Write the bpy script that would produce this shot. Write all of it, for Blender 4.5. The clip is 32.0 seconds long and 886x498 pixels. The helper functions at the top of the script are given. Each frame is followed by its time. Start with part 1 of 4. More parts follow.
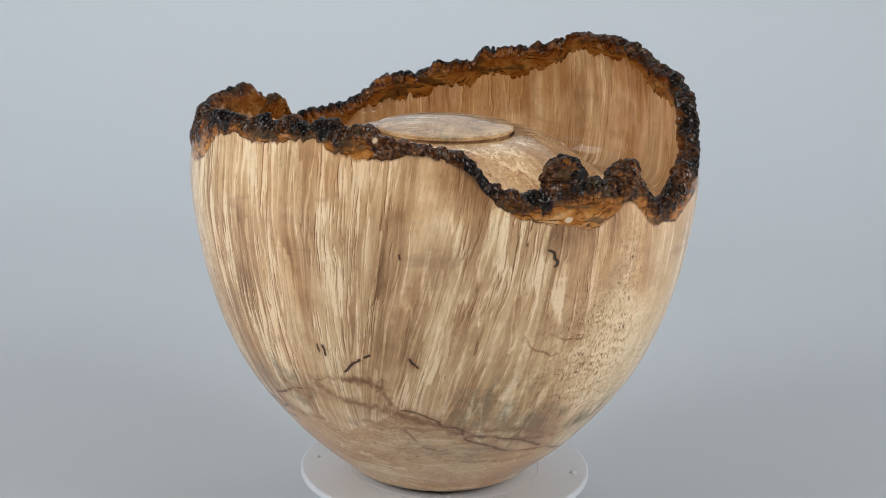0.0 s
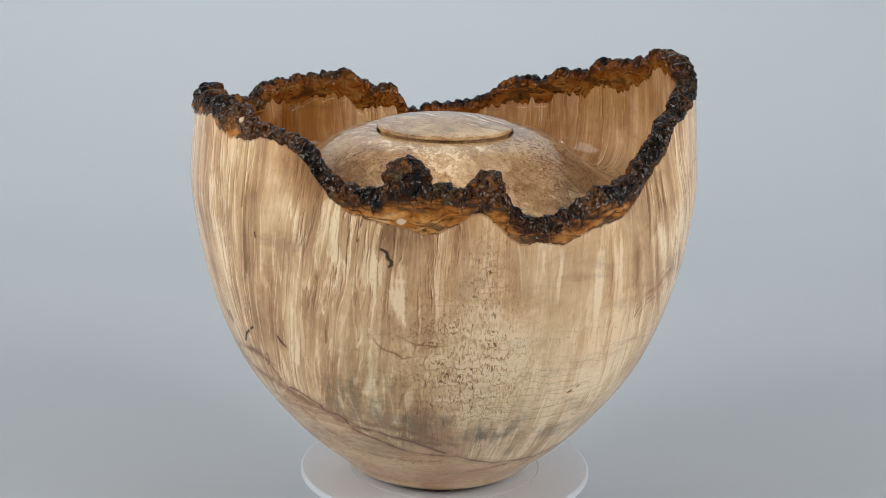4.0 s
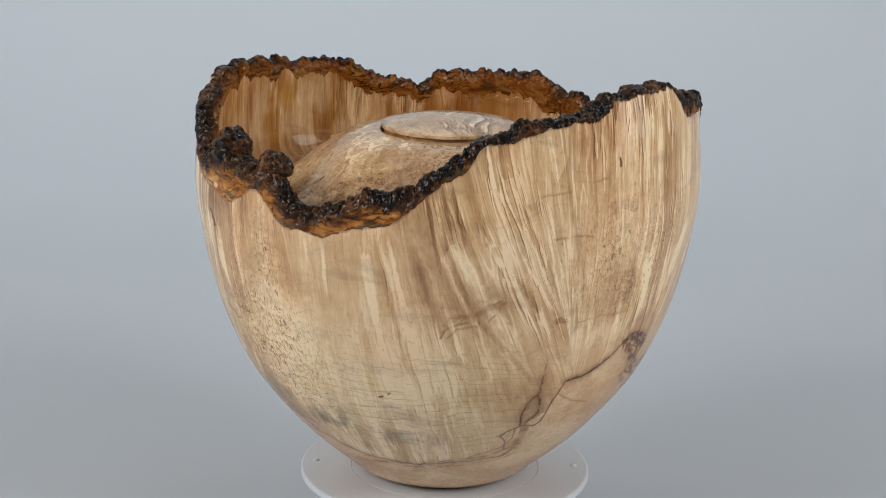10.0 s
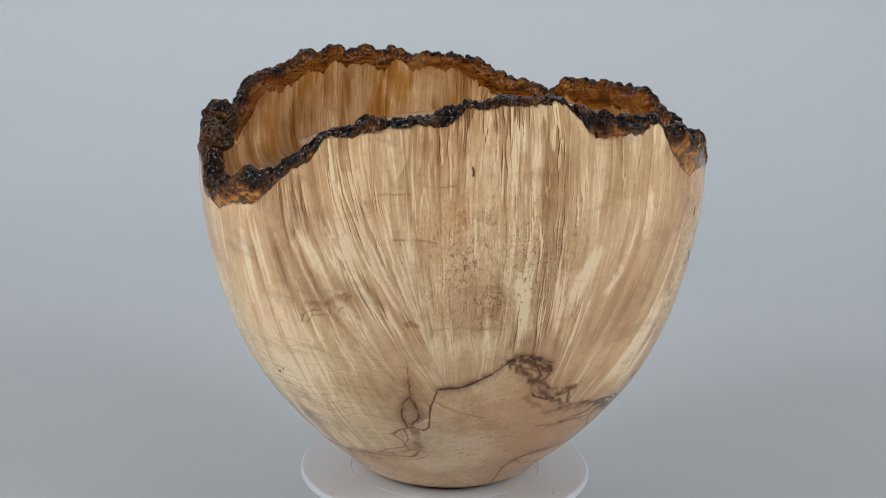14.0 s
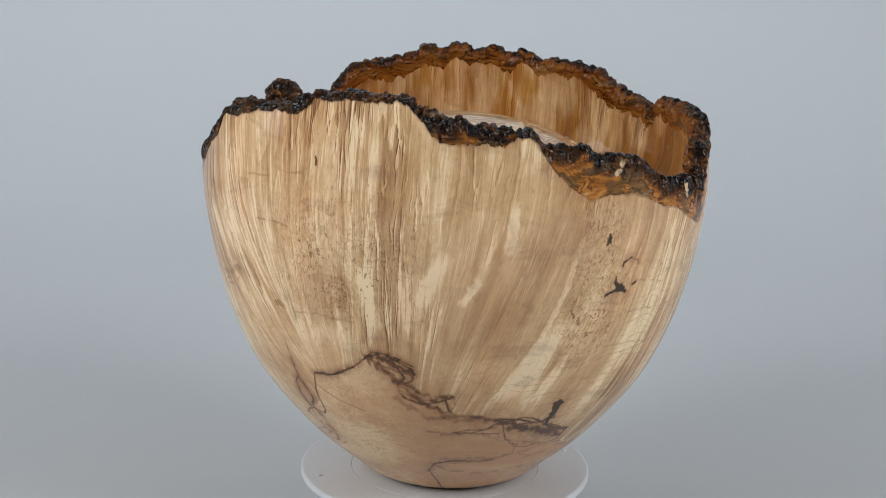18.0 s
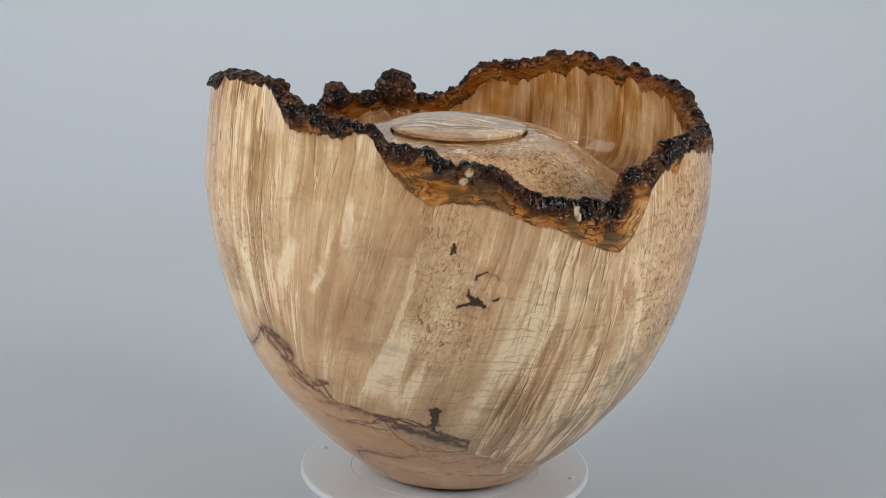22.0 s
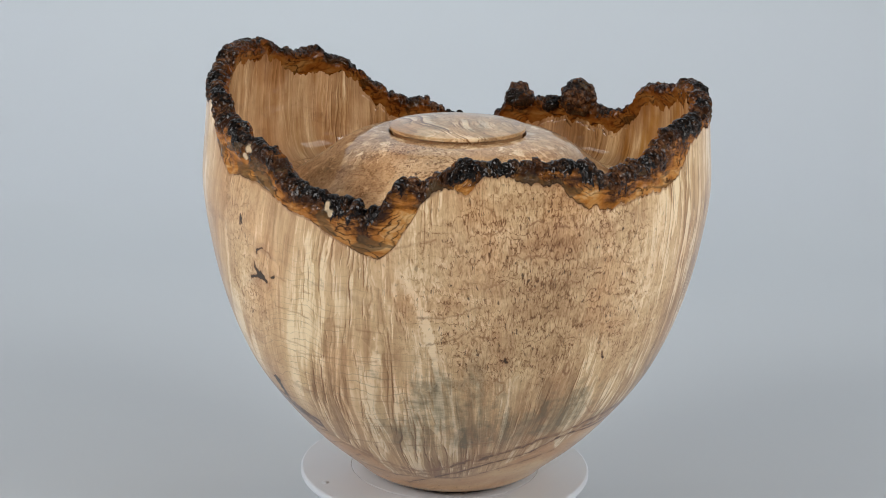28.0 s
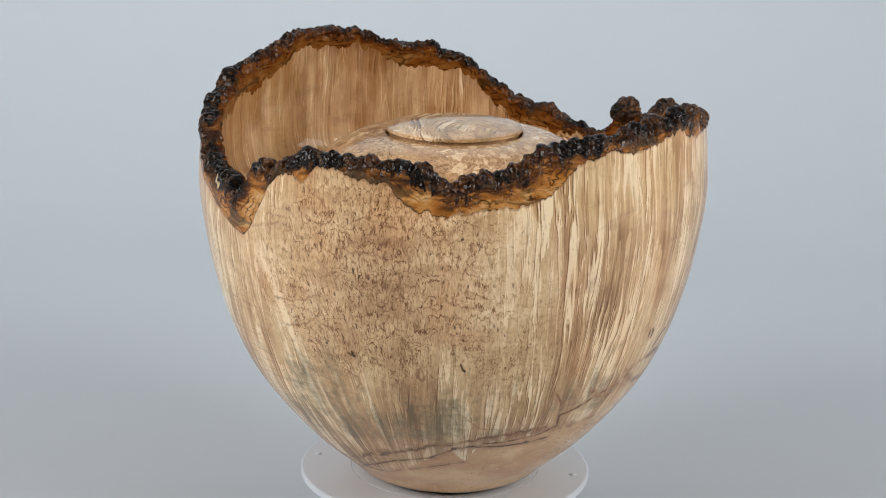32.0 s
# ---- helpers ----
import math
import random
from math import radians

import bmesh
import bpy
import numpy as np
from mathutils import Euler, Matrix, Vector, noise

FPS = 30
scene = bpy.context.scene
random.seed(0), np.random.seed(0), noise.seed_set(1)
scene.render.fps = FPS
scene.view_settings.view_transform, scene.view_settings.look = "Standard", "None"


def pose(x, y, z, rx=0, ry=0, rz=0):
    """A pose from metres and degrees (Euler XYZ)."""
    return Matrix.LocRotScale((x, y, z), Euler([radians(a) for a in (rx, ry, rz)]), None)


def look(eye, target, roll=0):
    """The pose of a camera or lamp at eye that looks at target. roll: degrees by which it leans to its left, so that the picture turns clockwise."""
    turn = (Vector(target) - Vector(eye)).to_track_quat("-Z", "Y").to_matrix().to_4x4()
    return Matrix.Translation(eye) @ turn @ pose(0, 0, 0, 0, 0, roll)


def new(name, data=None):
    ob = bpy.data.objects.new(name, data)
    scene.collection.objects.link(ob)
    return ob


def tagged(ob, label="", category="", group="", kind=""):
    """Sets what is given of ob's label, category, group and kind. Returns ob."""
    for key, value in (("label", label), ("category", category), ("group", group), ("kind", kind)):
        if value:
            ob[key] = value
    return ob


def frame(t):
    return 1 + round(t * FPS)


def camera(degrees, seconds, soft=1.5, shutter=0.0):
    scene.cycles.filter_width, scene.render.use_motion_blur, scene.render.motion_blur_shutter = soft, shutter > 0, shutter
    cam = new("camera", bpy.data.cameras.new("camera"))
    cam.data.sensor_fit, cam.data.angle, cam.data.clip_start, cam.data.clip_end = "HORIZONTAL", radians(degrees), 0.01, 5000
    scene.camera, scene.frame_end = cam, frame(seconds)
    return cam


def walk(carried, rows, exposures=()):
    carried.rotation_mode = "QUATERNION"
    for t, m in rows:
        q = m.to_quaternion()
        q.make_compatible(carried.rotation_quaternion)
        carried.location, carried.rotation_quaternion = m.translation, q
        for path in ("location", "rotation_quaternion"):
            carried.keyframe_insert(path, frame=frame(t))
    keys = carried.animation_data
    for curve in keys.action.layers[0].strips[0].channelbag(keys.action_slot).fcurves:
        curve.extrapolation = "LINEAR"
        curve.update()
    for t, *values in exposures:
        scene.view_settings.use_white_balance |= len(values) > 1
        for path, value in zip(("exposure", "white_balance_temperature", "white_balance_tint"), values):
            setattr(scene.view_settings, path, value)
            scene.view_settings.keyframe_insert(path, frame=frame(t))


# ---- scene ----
# A turned wooden vessel with a natural bark rim spins slowly on a white turntable before a grey paper sweep.
SECONDS = 32.0
SPIN = -8.6               # degrees a second

cam = camera(26.42, SECONDS, soft=1.05)
EYE = (0.0, -1.14, 0.44654)
CAM_POSE = pose(*EYE, 90 - 14.9116, 0, 0.2012) @ pose(0, 0, 0, 0, 0, 1.193)
walk(cam, [(0, CAM_POSE), (SECONDS, CAM_POSE)],
     exposures=[(0, 0.0), (6, 0.0), (9, -0.08), (13, -0.15), (19, -0.12), (23.5, -0.08), (28, 0.02), (SECONDS, 0.08)])

# ---------------------------------------------------------------- world and lamps
world = bpy.data.worlds.new("studio_air")
scene.world = world
world.use_nodes = True
world.node_tree.nodes["Background"].inputs[0].default_value = (0.80, 0.90, 1.0, 1)
world.node_tree.nodes["Background"].inputs[1].default_value = 0.25


def area_lamp(name, eye, target, size_x, size_y, watts, colour):
    data = bpy.data.lights.new(name, "AREA")
    data.shape, data.size, data.size_y = "RECTANGLE", size_x, size_y
    data.energy, data.color = watts, colour
    ob = new(name, data)
    ob.matrix_world = look(eye, target)
    return ob


# Added fill, no known fixture: brightens only the far, upper sweep.
area_lamp("backdrop_fill", (-0.25, 0.75, 1.35), (-0.2, 1.45, 1.0), 1.6, 0.5, 8.3, (0.86, 0.94, 1.0))
# Weak overhead fill, added to lift the floor and the lid.
area_lamp("overhead_fill", (0.0, 0.45, 1.65), (0, 0.45, 0), 1.4, 0.7, 2.2, (0.97, 0.985, 1.0))
area_lamp("softbox_front_a", (-1.40, -0.92, 1.08), (0, 0.15, 0.15), 0.85, 0.85, 23, (1.0, 0.985, 0.965))
area_lamp("softbox_front_b", (1.40, -0.92, 1.08), (0, 0.15, 0.15), 0.85, 0.85, 21, (1.0, 0.985, 0.965))
# Side fills, added for edge sheen and to brighten the lower wall and floor.
area_lamp("side_fill_a", (-1.45, -0.1, 0.55), (0, 0, 0.1), 0.40, 0.9, 3.1, (1.0, 0.99, 0.98))
area_lamp("side_fill_b", (1.45, -0.1, 0.55), (0, 0, 0.1), 0.40, 0.9, 2.9, (1.0, 0.99, 0.98))

# ---------------------------------------------------------------- numpy noise


def lattice(ix, iy, iz, seed):
    h = (ix * 374761393 + iy * 668265263 + iz * 2147483647 + seed * 1274126177) & 0xFFFFFFFF
    h = ((h ^ (h >> 13)) * 1274126177) & 0xFFFFFFFF
    return ((h ^ (h >> 16)) & 0xFFFF) / 65535.0 * 2 - 1


def vnoise(p, freq, seed=0):
    """Smooth value noise in -1..1 at the points p (n x 3)."""
    q = p * freq + 1000.0
    i = np.floor(q).astype(np.int64)
    f = q - i
    f = f * f * f * (f * (f * 6 - 15) + 10)
    out = 0
    for dx in (0, 1):
        for dy in (0, 1):
            for dz in (0, 1):
                wgt = (f[:, 0] if dx else 1 - f[:, 0]) * (f[:, 1] if dy else 1 - f[:, 1]) * (f[:, 2] if dz else 1 - f[:, 2])
                out = out + wgt * lattice(i[:, 0] + dx, i[:, 1] + dy, i[:, 2] + dz, seed)
    return out


def knobs(p, freq, seed=0):
    """Rounded lumps packed side by side, 0 in the gaps to 1 on the crowns."""
    q = p * freq + 1000.0
    i = np.floor(q).astype(np.int64)
    best = np.full(len(p), 9.0)
    for dx in (-1, 0, 1):
        for dy in (-1, 0, 1):
            for dz in (-1, 0, 1):
                c = i + np.array([dx, dy, dz])
                jit = np.stack([lattice(c[:, 0], c[:, 1], c[:, 2], seed + k) for k in range(3)], 1) * 0.45 + 0.5
                best = np.minimum(best, ((c + jit - q) ** 2).sum(1))
    return 1 - np.clip(best, 0, 1)


def fbm(p, freq, octaves=4, seed=0, gain=0.5):
    out, amp, tot = 0, 1.0, 0.0
    for k in range(octaves):
        out = out + amp * vnoise(p, freq * 2.03 ** k, seed + 17 * k)
        tot += amp
        amp *= gain
    return out / tot


def smooth(a, b, x):
    t = np.clip((x - a) / (b - a), 0, 1)
    return t * t * (3 - 2 * t)


def curve_through(xk, yk, x):
    """A smooth curve through the knots."""
    xk, yk = np.asarray(xk, float), np.asarray(yk, float)
    h = np.diff(xk)
    d = np.diff(yk) / h
    m = np.concatenate([[d[0]], (d[:-1] * h[1:] + d[1:] * h[:-1]) / (h[1:] + h[:-1]), [d[-1]]])
    i = np.clip(np.searchsorted(xk, x) - 1, 0, len(h) - 1)
    t = (x - xk[i]) / h[i]
    return ((2 * t ** 3 - 3 * t ** 2 + 1) * yk[i] + (t ** 3 - 2 * t ** 2 + t) * h[i] * m[i]
            + (-2 * t ** 3 + 3 * t ** 2) * yk[i + 1] + (t ** 3 - t ** 2) * h[i] * m[i + 1])


def round_curve(values, degrees):
    """Values at even steps round the circle, joined smoothly."""
    n = len(values)
    v = list(values)
    return curve_through(np.arange(-2, n + 3) * 360.0 / n, v[-2:] + v + v[:3], np.mod(degrees, 360))


# ---------------------------------------------------------------- mesh helpers


def grid_mesh(name, co, closed_u=True):
    """A quad mesh over co[row, column, 3], closed round the columns."""
    rows, cols = co.shape[:2]
    idx = np.arange(rows * cols).reshape(rows, cols)
    nxt = np.roll(idx, -1, axis=1) if closed_u else idx[:, 1:]
    cur = idx if closed_u else idx[:, :-1]
    quads = np.stack([cur[:-1], nxt[:-1], nxt[1:], cur[1:]], -1).reshape(-1, 4)
    me = bpy.data.meshes.new(name)
    me.vertices.add(rows * cols)
    me.vertices.foreach_set("co", co.reshape(-1).astype(np.float32))
    me.loops.add(quads.size)
    me.loops.foreach_set("vertex_index", quads.reshape(-1).astype(np.int32))
    me.polygons.add(len(quads))
    me.polygons.foreach_set("loop_start", np.arange(0, quads.size, 4, dtype=np.int32))
    me.polygons.foreach_set("use_smooth", np.ones(len(quads), dtype=bool))
    me.update(calc_edges=True)
    return me


def put_float(me, name, values):
    a = me.attributes.new(name, "FLOAT", "POINT")
    a.data.foreach_set("value", np.asarray(values, np.float32).reshape(-1))


def put_vector(me, name, values):
    a = me.attributes.new(name, "FLOAT_VECTOR", "POINT")
    a.data.foreach_set("vector", np.asarray(values, np.float32).reshape(-1))


def part(name, me, material, parent, label=""):
    ob = new(name, me)
    ob.data.materials.append(material)
    ob.parent = parent
    return tagged(ob, label)


def lathe(name, profile, segments=128):
    """A turned mesh from (radius, height) pairs."""
    a = np.linspace(0, 2 * np.pi, segments, endpoint=False)
    co = np.array([[(r * np.cos(t), r * np.sin(t), z) for t in a] for r, z in profile])
    me = grid_mesh(name, co)
    me.set_sharp_from_angle(angle=radians(28))
    return me


# ---------------------------------------------------------------- materials


def material(name):
    mat = bpy.data.materials.new(name)
    mat.use_nodes = True
    return mat, mat.node_tree, mat.node_tree.nodes["Principled BSDF"]


class Tree:
    """Short hand for shader nodes."""

    def __init__(self, tree):
        self.t = tree

    def node(self, kind, **inputs):
        n = self.t.nodes.new(kind)
        for k, v in inputs.items():
            self.put(n.inputs[k.replace("_", " ")], v)
        return n

    def put(self, socket, v):
        if hasattr(v, "is_output"):
            self.t.links.new(v, socket)
        else:
            socket.default_value = v

    def attr(self, name, vector=False):
        n = self.t.nodes.new("ShaderNodeAttribute")
        n.attribute_name = name
        return n.outputs["Vector" if vector else "Fac"]

    def coords(self):
        return self.t.nodes.new("ShaderNodeTexCoord").outputs["Object"]

    def scaled(self, vec, s):
        n = self.t.nodes.new("ShaderNodeMapping")
        self.t.links.new(vec, n.inputs["Vector"])
        n.inputs["Scale"].default_value = s
        return n.outputs[0]

    def noise(self, vec, scale, detail=4.0, rough=0.55, warp=0.0):
        n = self.t.nodes.new("ShaderNodeTexNoise")
        self.t.links.new(vec, n.inputs["Vector"])
        n.inputs["Scale"].default_value = scale
        n.inputs["Detail"].default_value = detail
        n.inputs["Roughness"].default_value = rough
        n.inputs["Distortion"].default_value = warp
        return n.outputs["Fac"]

    def math(self, op, a, b=0.0, clamp=False):
        n = self.t.nodes.new("ShaderNodeMath")
        n.operation, n.use_clamp = op, clamp
        self.put(n.inputs[0], a)
        self.put(n.inputs[1], b)
        return n.outputs[0]

    def ramp(self, fac, stops):
        n = self.t.nodes.new("ShaderNodeValToRGB")
        self.t.links.new(fac, n.inputs[0])
        e = n.color_ramp.elements
        while len(e) < len(stops):
            e.new(0.5)
        for el, (pos, col) in zip(e, stops):
            el.position = pos
            el.color = (*col, 1) if len(col) == 3 else col
        return n.outputs[0]

    def fit(self, v, a, b, c=0.0, d=1.0):
        n = self.t.nodes.new("ShaderNodeMapRange")
        n.inputs[1].default_value, n.inputs[2].default_value = a, b
        n.inputs[3].default_value, n.inputs[4].default_value = c, d
        self.put(n.inputs[0], v)
        return n.outputs[0]

    def mix(self, fac, a, b, blend="MIX"):
        n = self.t.nodes.new("ShaderNodeMix")
        n.data_type, n.blend_type = "RGBA", blend
        self.put(n.inputs[0], fac)
        self.put(n.inputs[6], a if hasattr(a, "is_output") else (*a, 1))
        self.put(n.inputs[7], b if hasattr(b, "is_output") else (*b, 1))
        return n.outputs[2]

    def bump(self, height, strength, distance):
        n = self.t.nodes.new("ShaderNodeBump")
        self.t.links.new(height, n.inputs["Height"])
        n.inputs["Strength"].default_value, n.inputs["Distance"].default_value = strength, distance
        return n.outputs[0]


CREAM, TAN, BROWN = (0.915, 0.715, 0.467), (0.53, 0.322, 0.165), (0.165, 0.074, 0.030)
GREY_STAIN, RED_BASE, INK = (0.165, 0.128, 0.073), (0.55, 0.285, 0.132), (0.046, 0.027, 0.014)


def wood_material(name, gloss=0.32, coat=0.09):
    """Varnished maple burl: bands and fibres drawn along the 'grain' coordinates, figured and stained by the zones on the mesh."""
    mat, tree, bsdf = material(name)
    s = Tree(tree)
    g0 = s.attr("grain", True)
    # a slight waver, so that no band runs quite straight
    waver = s.t.nodes.new("ShaderNodeTexNoise")
    s.t.links.new(s.scaled(g0, (1, 1, 0.35)), waver.inputs["Vector"])
    waver.inputs["Scale"].default_value, waver.inputs["Detail"].default_value = 55, 4
    shift = s.t.nodes.new("ShaderNodeVectorMath")
    shift.operation = "MULTIPLY_ADD"
    s.t.links.new(waver.outputs["Color"], shift.inputs[0])
    shift.inputs[1].default_value = (0.006, 0.006, 0.02)
    s.t.links.new(g0, shift.inputs[2])
    g = shift.outputs[0]

    turned = s.t.nodes.new("ShaderNodeMapping")
    s.t.links.new(g, turned.inputs["Vector"])
    turned.inputs["Rotation"].default_value = (0, 0, radians(0.22))
    beside = turned.outputs[0]
    burl, plain = s.attr("burl"), s.attr("plain")
    straight = s.math("SUBTRACT", 1.0, burl)
    still = s.math("SUBTRACT", 1.0, s.math("MULTIPLY", plain, 0.80), True)

    def centred(v, amount):
        return s.math("MULTIPLY", s.math("SUBTRACT", v, 0.5), amount)

    def wisps(vec, scale, stretch, lo, hi):
        return s.fit(s.noise(s.scaled(vec, (1, 1, stretch)), scale, 3, 0.55, 0.5), lo, hi)

    # pale lens-shaped wisps; the dark edge on one side paints in relief shading
    light_a, light_b = wisps(g, 190, 0.065, 0.54, 0.60), wisps(g, 400, 0.075, 0.56, 0.62)
    side_a = s.math("SUBTRACT", wisps(beside, 190, 0.065, 0.54, 0.60), light_a, True)
    side_b = s.math("SUBTRACT", wisps(beside, 400, 0.075, 0.56, 0.62), light_b, True)
    where = s.fit(s.noise(s.scaled(g0, (1, 1, 0.3)), 34, 3, 0.55, 0.4), 0.45, 0.57, 0.08, 1.15)
    pale = s.math("ADD", s.math("MULTIPLY", light_a, 0.42), s.math("MULTIPLY", light_b, 0.28))
    shade = s.math("ADD", s.math("MULTIPLY", side_a, 0.42), s.math("MULTIPLY", side_b, 0.34))
    thin = s.math("MULTIPLY", s.math("MULTIPLY", s.math("SUBTRACT", pale, shade), s.math("MULTIPLY", where, 1.3)), still)
    # long ribbons, parted by thin pale lines
    ribbon = s.noise(s.scaled(g, (1, 1, 0.055)), 62, 2, 0.5, 0.25)
    seam = s.fit(s.math("ABSOLUTE", s.math("SUBTRACT", s.math("FRACT", s.math("MULTIPLY", ribbon, 9.0)), 0.5)), 0.0, 0.10, 0.27, 0.0)
    seam = s.math("MULTIPLY", seam, s.fit(s.noise(s.scaled(g0, (1, 1, 0.25)), 40, 2), 0.42, 0.58))
    shelf = s.math("MULTIPLY", s.math("SUBTRACT", s.math("FRACT", s.math("MULTIPLY", ribbon, 4.5)), 0.5), 0.19)
    # soft bands
    cells = s.t.nodes.new("ShaderNodeTexVoronoi")
    s.t.links.new(s.scaled(g, (1, 1, 0.10)), cells.inputs["Vector"])
    cells.inputs["Scale"].default_value = 75
    panel = s.t.nodes.new("ShaderNodeSeparateColor")
    s.t.links.new(cells.outputs["Color"], panel.inputs[0])
    broad = s.math("ADD", centred(s.fit(s.noise(s.scaled(g, (1, 1, 0.16)), 45, 4, 0.55, 0.4), 0.32, 0.68), 0.30),
                   centred(s.fit(s.noise(s.scaled(g, (1, 1, 0.09)), 150, 3, 0.55, 0.3), 0.34, 0.66), 0.11))
    broad = s.math("ADD", broad, s.math("MULTIPLY", centred(panel.outputs["Red"], 0.20), s.fit(s.attr("amber"), 0.0, 0.12, 1.0, 0.15)))
    broad = s.math("ADD", broad, s.math("ADD", seam, shelf))
    fibre = s.noise(s.scaled(g, (1, 1, 0.06)), 620, 4, 0.6, 0.3)
    hair = s.noise(s.scaled(g, (1, 1, 0.10)), 1500, 2, 0.6)
    patch = s.noise(g0, 16, 4, 0.55, 0.6)
    stripes = s.math("ADD", s.math("ADD", s.math("MULTIPLY", broad, s.fit(plain, 0.6, 1.0, 1.0, 0.4)), thin), s.math("MULTIPLY", centred(s.fit(fibre, 0.34, 0.66), 0.10), s.fit(plain, 0.0, 1.0, 1.0, 0.45)))
    # burl: short dark curls and wavy contour lines on cream
    curl = s.noise(s.scaled(g0, (1, 1, 0.36)), 430, 4, 0.6, 1.6)
    clump = s.noise(s.scaled(g0, (0.6, 0.6, 2.0)), 48, 4, 0.6, 0.8)
    dashes = s.math("MULTIPLY", s.fit(curl, 0.455, 0.395, 0.0, -0.20), s.fit(clump, 0.42, 0.57, 0.18, 1.0))
    tooth = s.noise(s.scaled(g0, (1, 1, 0.22)), 260, 3, 0.6, 0.6)
    height = s.t.nodes.new("ShaderNodeSeparateXYZ")
    s.t.links.new(g0, height.inputs[0])
    rise = s.math("ADD", s.math("MULTIPLY", height.outputs["Z"], 430), s.math("MULTIPLY", s.noise(s.scaled(g0, (0.8, 0.8, 1.6)), 42, 3, 0.55, 0.5), 16))
    rise = s.math("ADD", rise, s.math("ADD", s.math("MULTIPLY", curl, 2.5), s.math("MULTIPLY", tooth, 9.0)))
    wavy = s.math("ABSOLUTE", s.math("SINE", rise))
    worm = s.math("MULTIPLY", s.fit(wavy, 0.03, 0.36, -0.46, 0.0), s.fit(s.noise(g0, 55, 3, 0.6, 0.5), 0.40, 0.54, 0.05, 1.0))
    figured = s.math("ADD", centred(s.fit(curl, 0.36, 0.66), 0.22), centred(s.fit(clump, 0.35, 0.65), 0.16))
    figured = s.math("ADD", s.math("ADD", figured, worm), s.math("ADD", dashes, 0.10))
    fig = s.math("ADD", s.math("MULTIPLY", stripes, straight), s.math("MULTIPLY", figured, burl))
    fig = s.math("ADD", s.math("MULTIPLY", fig, 1.34), centred(hair, 0.31))
    v = s.math("ADD", s.math("ADD", 0.598, fig), centred(s.fit(patch, 0.33, 0.67), 0.33))
    v = s.math("ADD", v, s.math("MULTIPLY", s.attr("tone"), 1.15), True)
    col = s.ramp(v, [(0.0, BROWN), (0.25, (0.315, 0.172, 0.078)), (0.5, TAN), (0.75, (0.71, 0.483, 0.268)), (1.0, CREAM)])
    # warm and cool drifts
    drift = s.noise(s.scaled(g0, (1, 1, 0.5)), 26, 3, 0.5, 0.5)
    col = s.mix(s.fit(drift, 0.50, 0.66, 0.0, 0.42), col, (0.90, 0.70, 0.56), "MULTIPLY")
    col = s.mix(s.fit(drift, 0.48, 0.34, 0.0, 0.35), col, (0.94, 0.97, 0.90), "MULTIPLY")
    smudge = s.math("MULTIPLY", s.fit(s.noise(s.scaled(g0, (1, 1, 2.0)), 24, 5, 0.62, 0.6), 0.56, 0.70), straight)
    col = s.mix(s.math("MULTIPLY", smudge, 0.45), col, (0.30, 0.165, 0.095))
    # fine growth rings lying across the grain
    level = s.t.nodes.new("ShaderNodeSeparateXYZ")
    s.t.links.new(g0, level.inputs[0])
    step = s.math("FRACT", s.math("ADD", s.math("MULTIPLY", level.outputs["Z"], 230), s.math("MULTIPLY", s.noise(s.scaled(g0, (1, 1, 0.6)), 26, 4, 0.55), 7.0)))
    ring = s.fit(s.math("ABSOLUTE", s.math("SUBTRACT", step, 0.5)), 0.015, 0.085, 1.0, 0.0)
    ring = s.math("MULTIPLY", ring, s.fit(s.math("ADD", s.noise(s.scaled(g0, (1, 1, 2.5)), 60, 5, 0.68), s.math("MULTIPLY", s.attr("rings"), 0.07)), 0.46, 0.60))
    col = s.mix(s.math("MULTIPLY", ring, s.fit(s.attr("rings"), 0.0, 1.0, 0.08, 0.44)), col, (0.19, 0.132, 0.078))
    stain_n = s.noise(s.scaled(g0, (1, 1, 0.4)), 95, 5, 0.65, 0.6)
    stain_n = s.math("ADD", stain_n, centred(s.noise(s.scaled(g0, (1, 1, 3.2)), 130, 4, 0.65, 0.6), 0.35))
    col = s.mix(s.math("MULTIPLY", s.fit(s.math("ADD", s.math("MULTIPLY", s.attr("stain"), 0.45), s.math("MULTIPLY", s.math("SUBTRACT", stain_n, 0.5), 2.6)), 0.04, 0.85, 0.0, 0.88), s.math("MULTIPLY", s.attr("stain"), 1.7, True), True), col, GREY_STAIN)
    red_n = s.fit(s.noise(s.scaled(g0, (1, 1, 2.0)), 45, 5, 0.6, 1.0), 0.25, 0.65, 0.85, 1.0)
    col = s.mix(s.math("MULTIPLY", s.attr("red"), red_n, True), col, s.mix(s.fit(patch, 0.42, 0.70), RED_BASE, (0.68, 0.43, 0.22)))
    fleck = s.fit(s.noise(s.scaled(g0, (1, 1, 0.45)), 520, 2, 0.5, 0.5), 0.65, 0.71)
    col = s.mix(s.math("MULTIPLY", fleck, s.math("ADD", s.math("MULTIPLY", burl, 0.70), 0.20)), col, (0.09, 0.045, 0.022))
    pore = s.fit(s.noise(s.scaled(g, (1, 1, 0.07)), 800, 3, 0.6, 0.2), 0.62, 0.68)
    col = s.mix(s.math("MULTIPLY", pore, s.math("SUBTRACT", 0.42, s.math("MULTIPLY", plain, 0.30))), col, (0.12, 0.065, 0.032))
    col = s.mix(s.attr("amber"), col, (0.54, 0.368, 0.152), "MULTIPLY")
    mark = s.attr("mark")
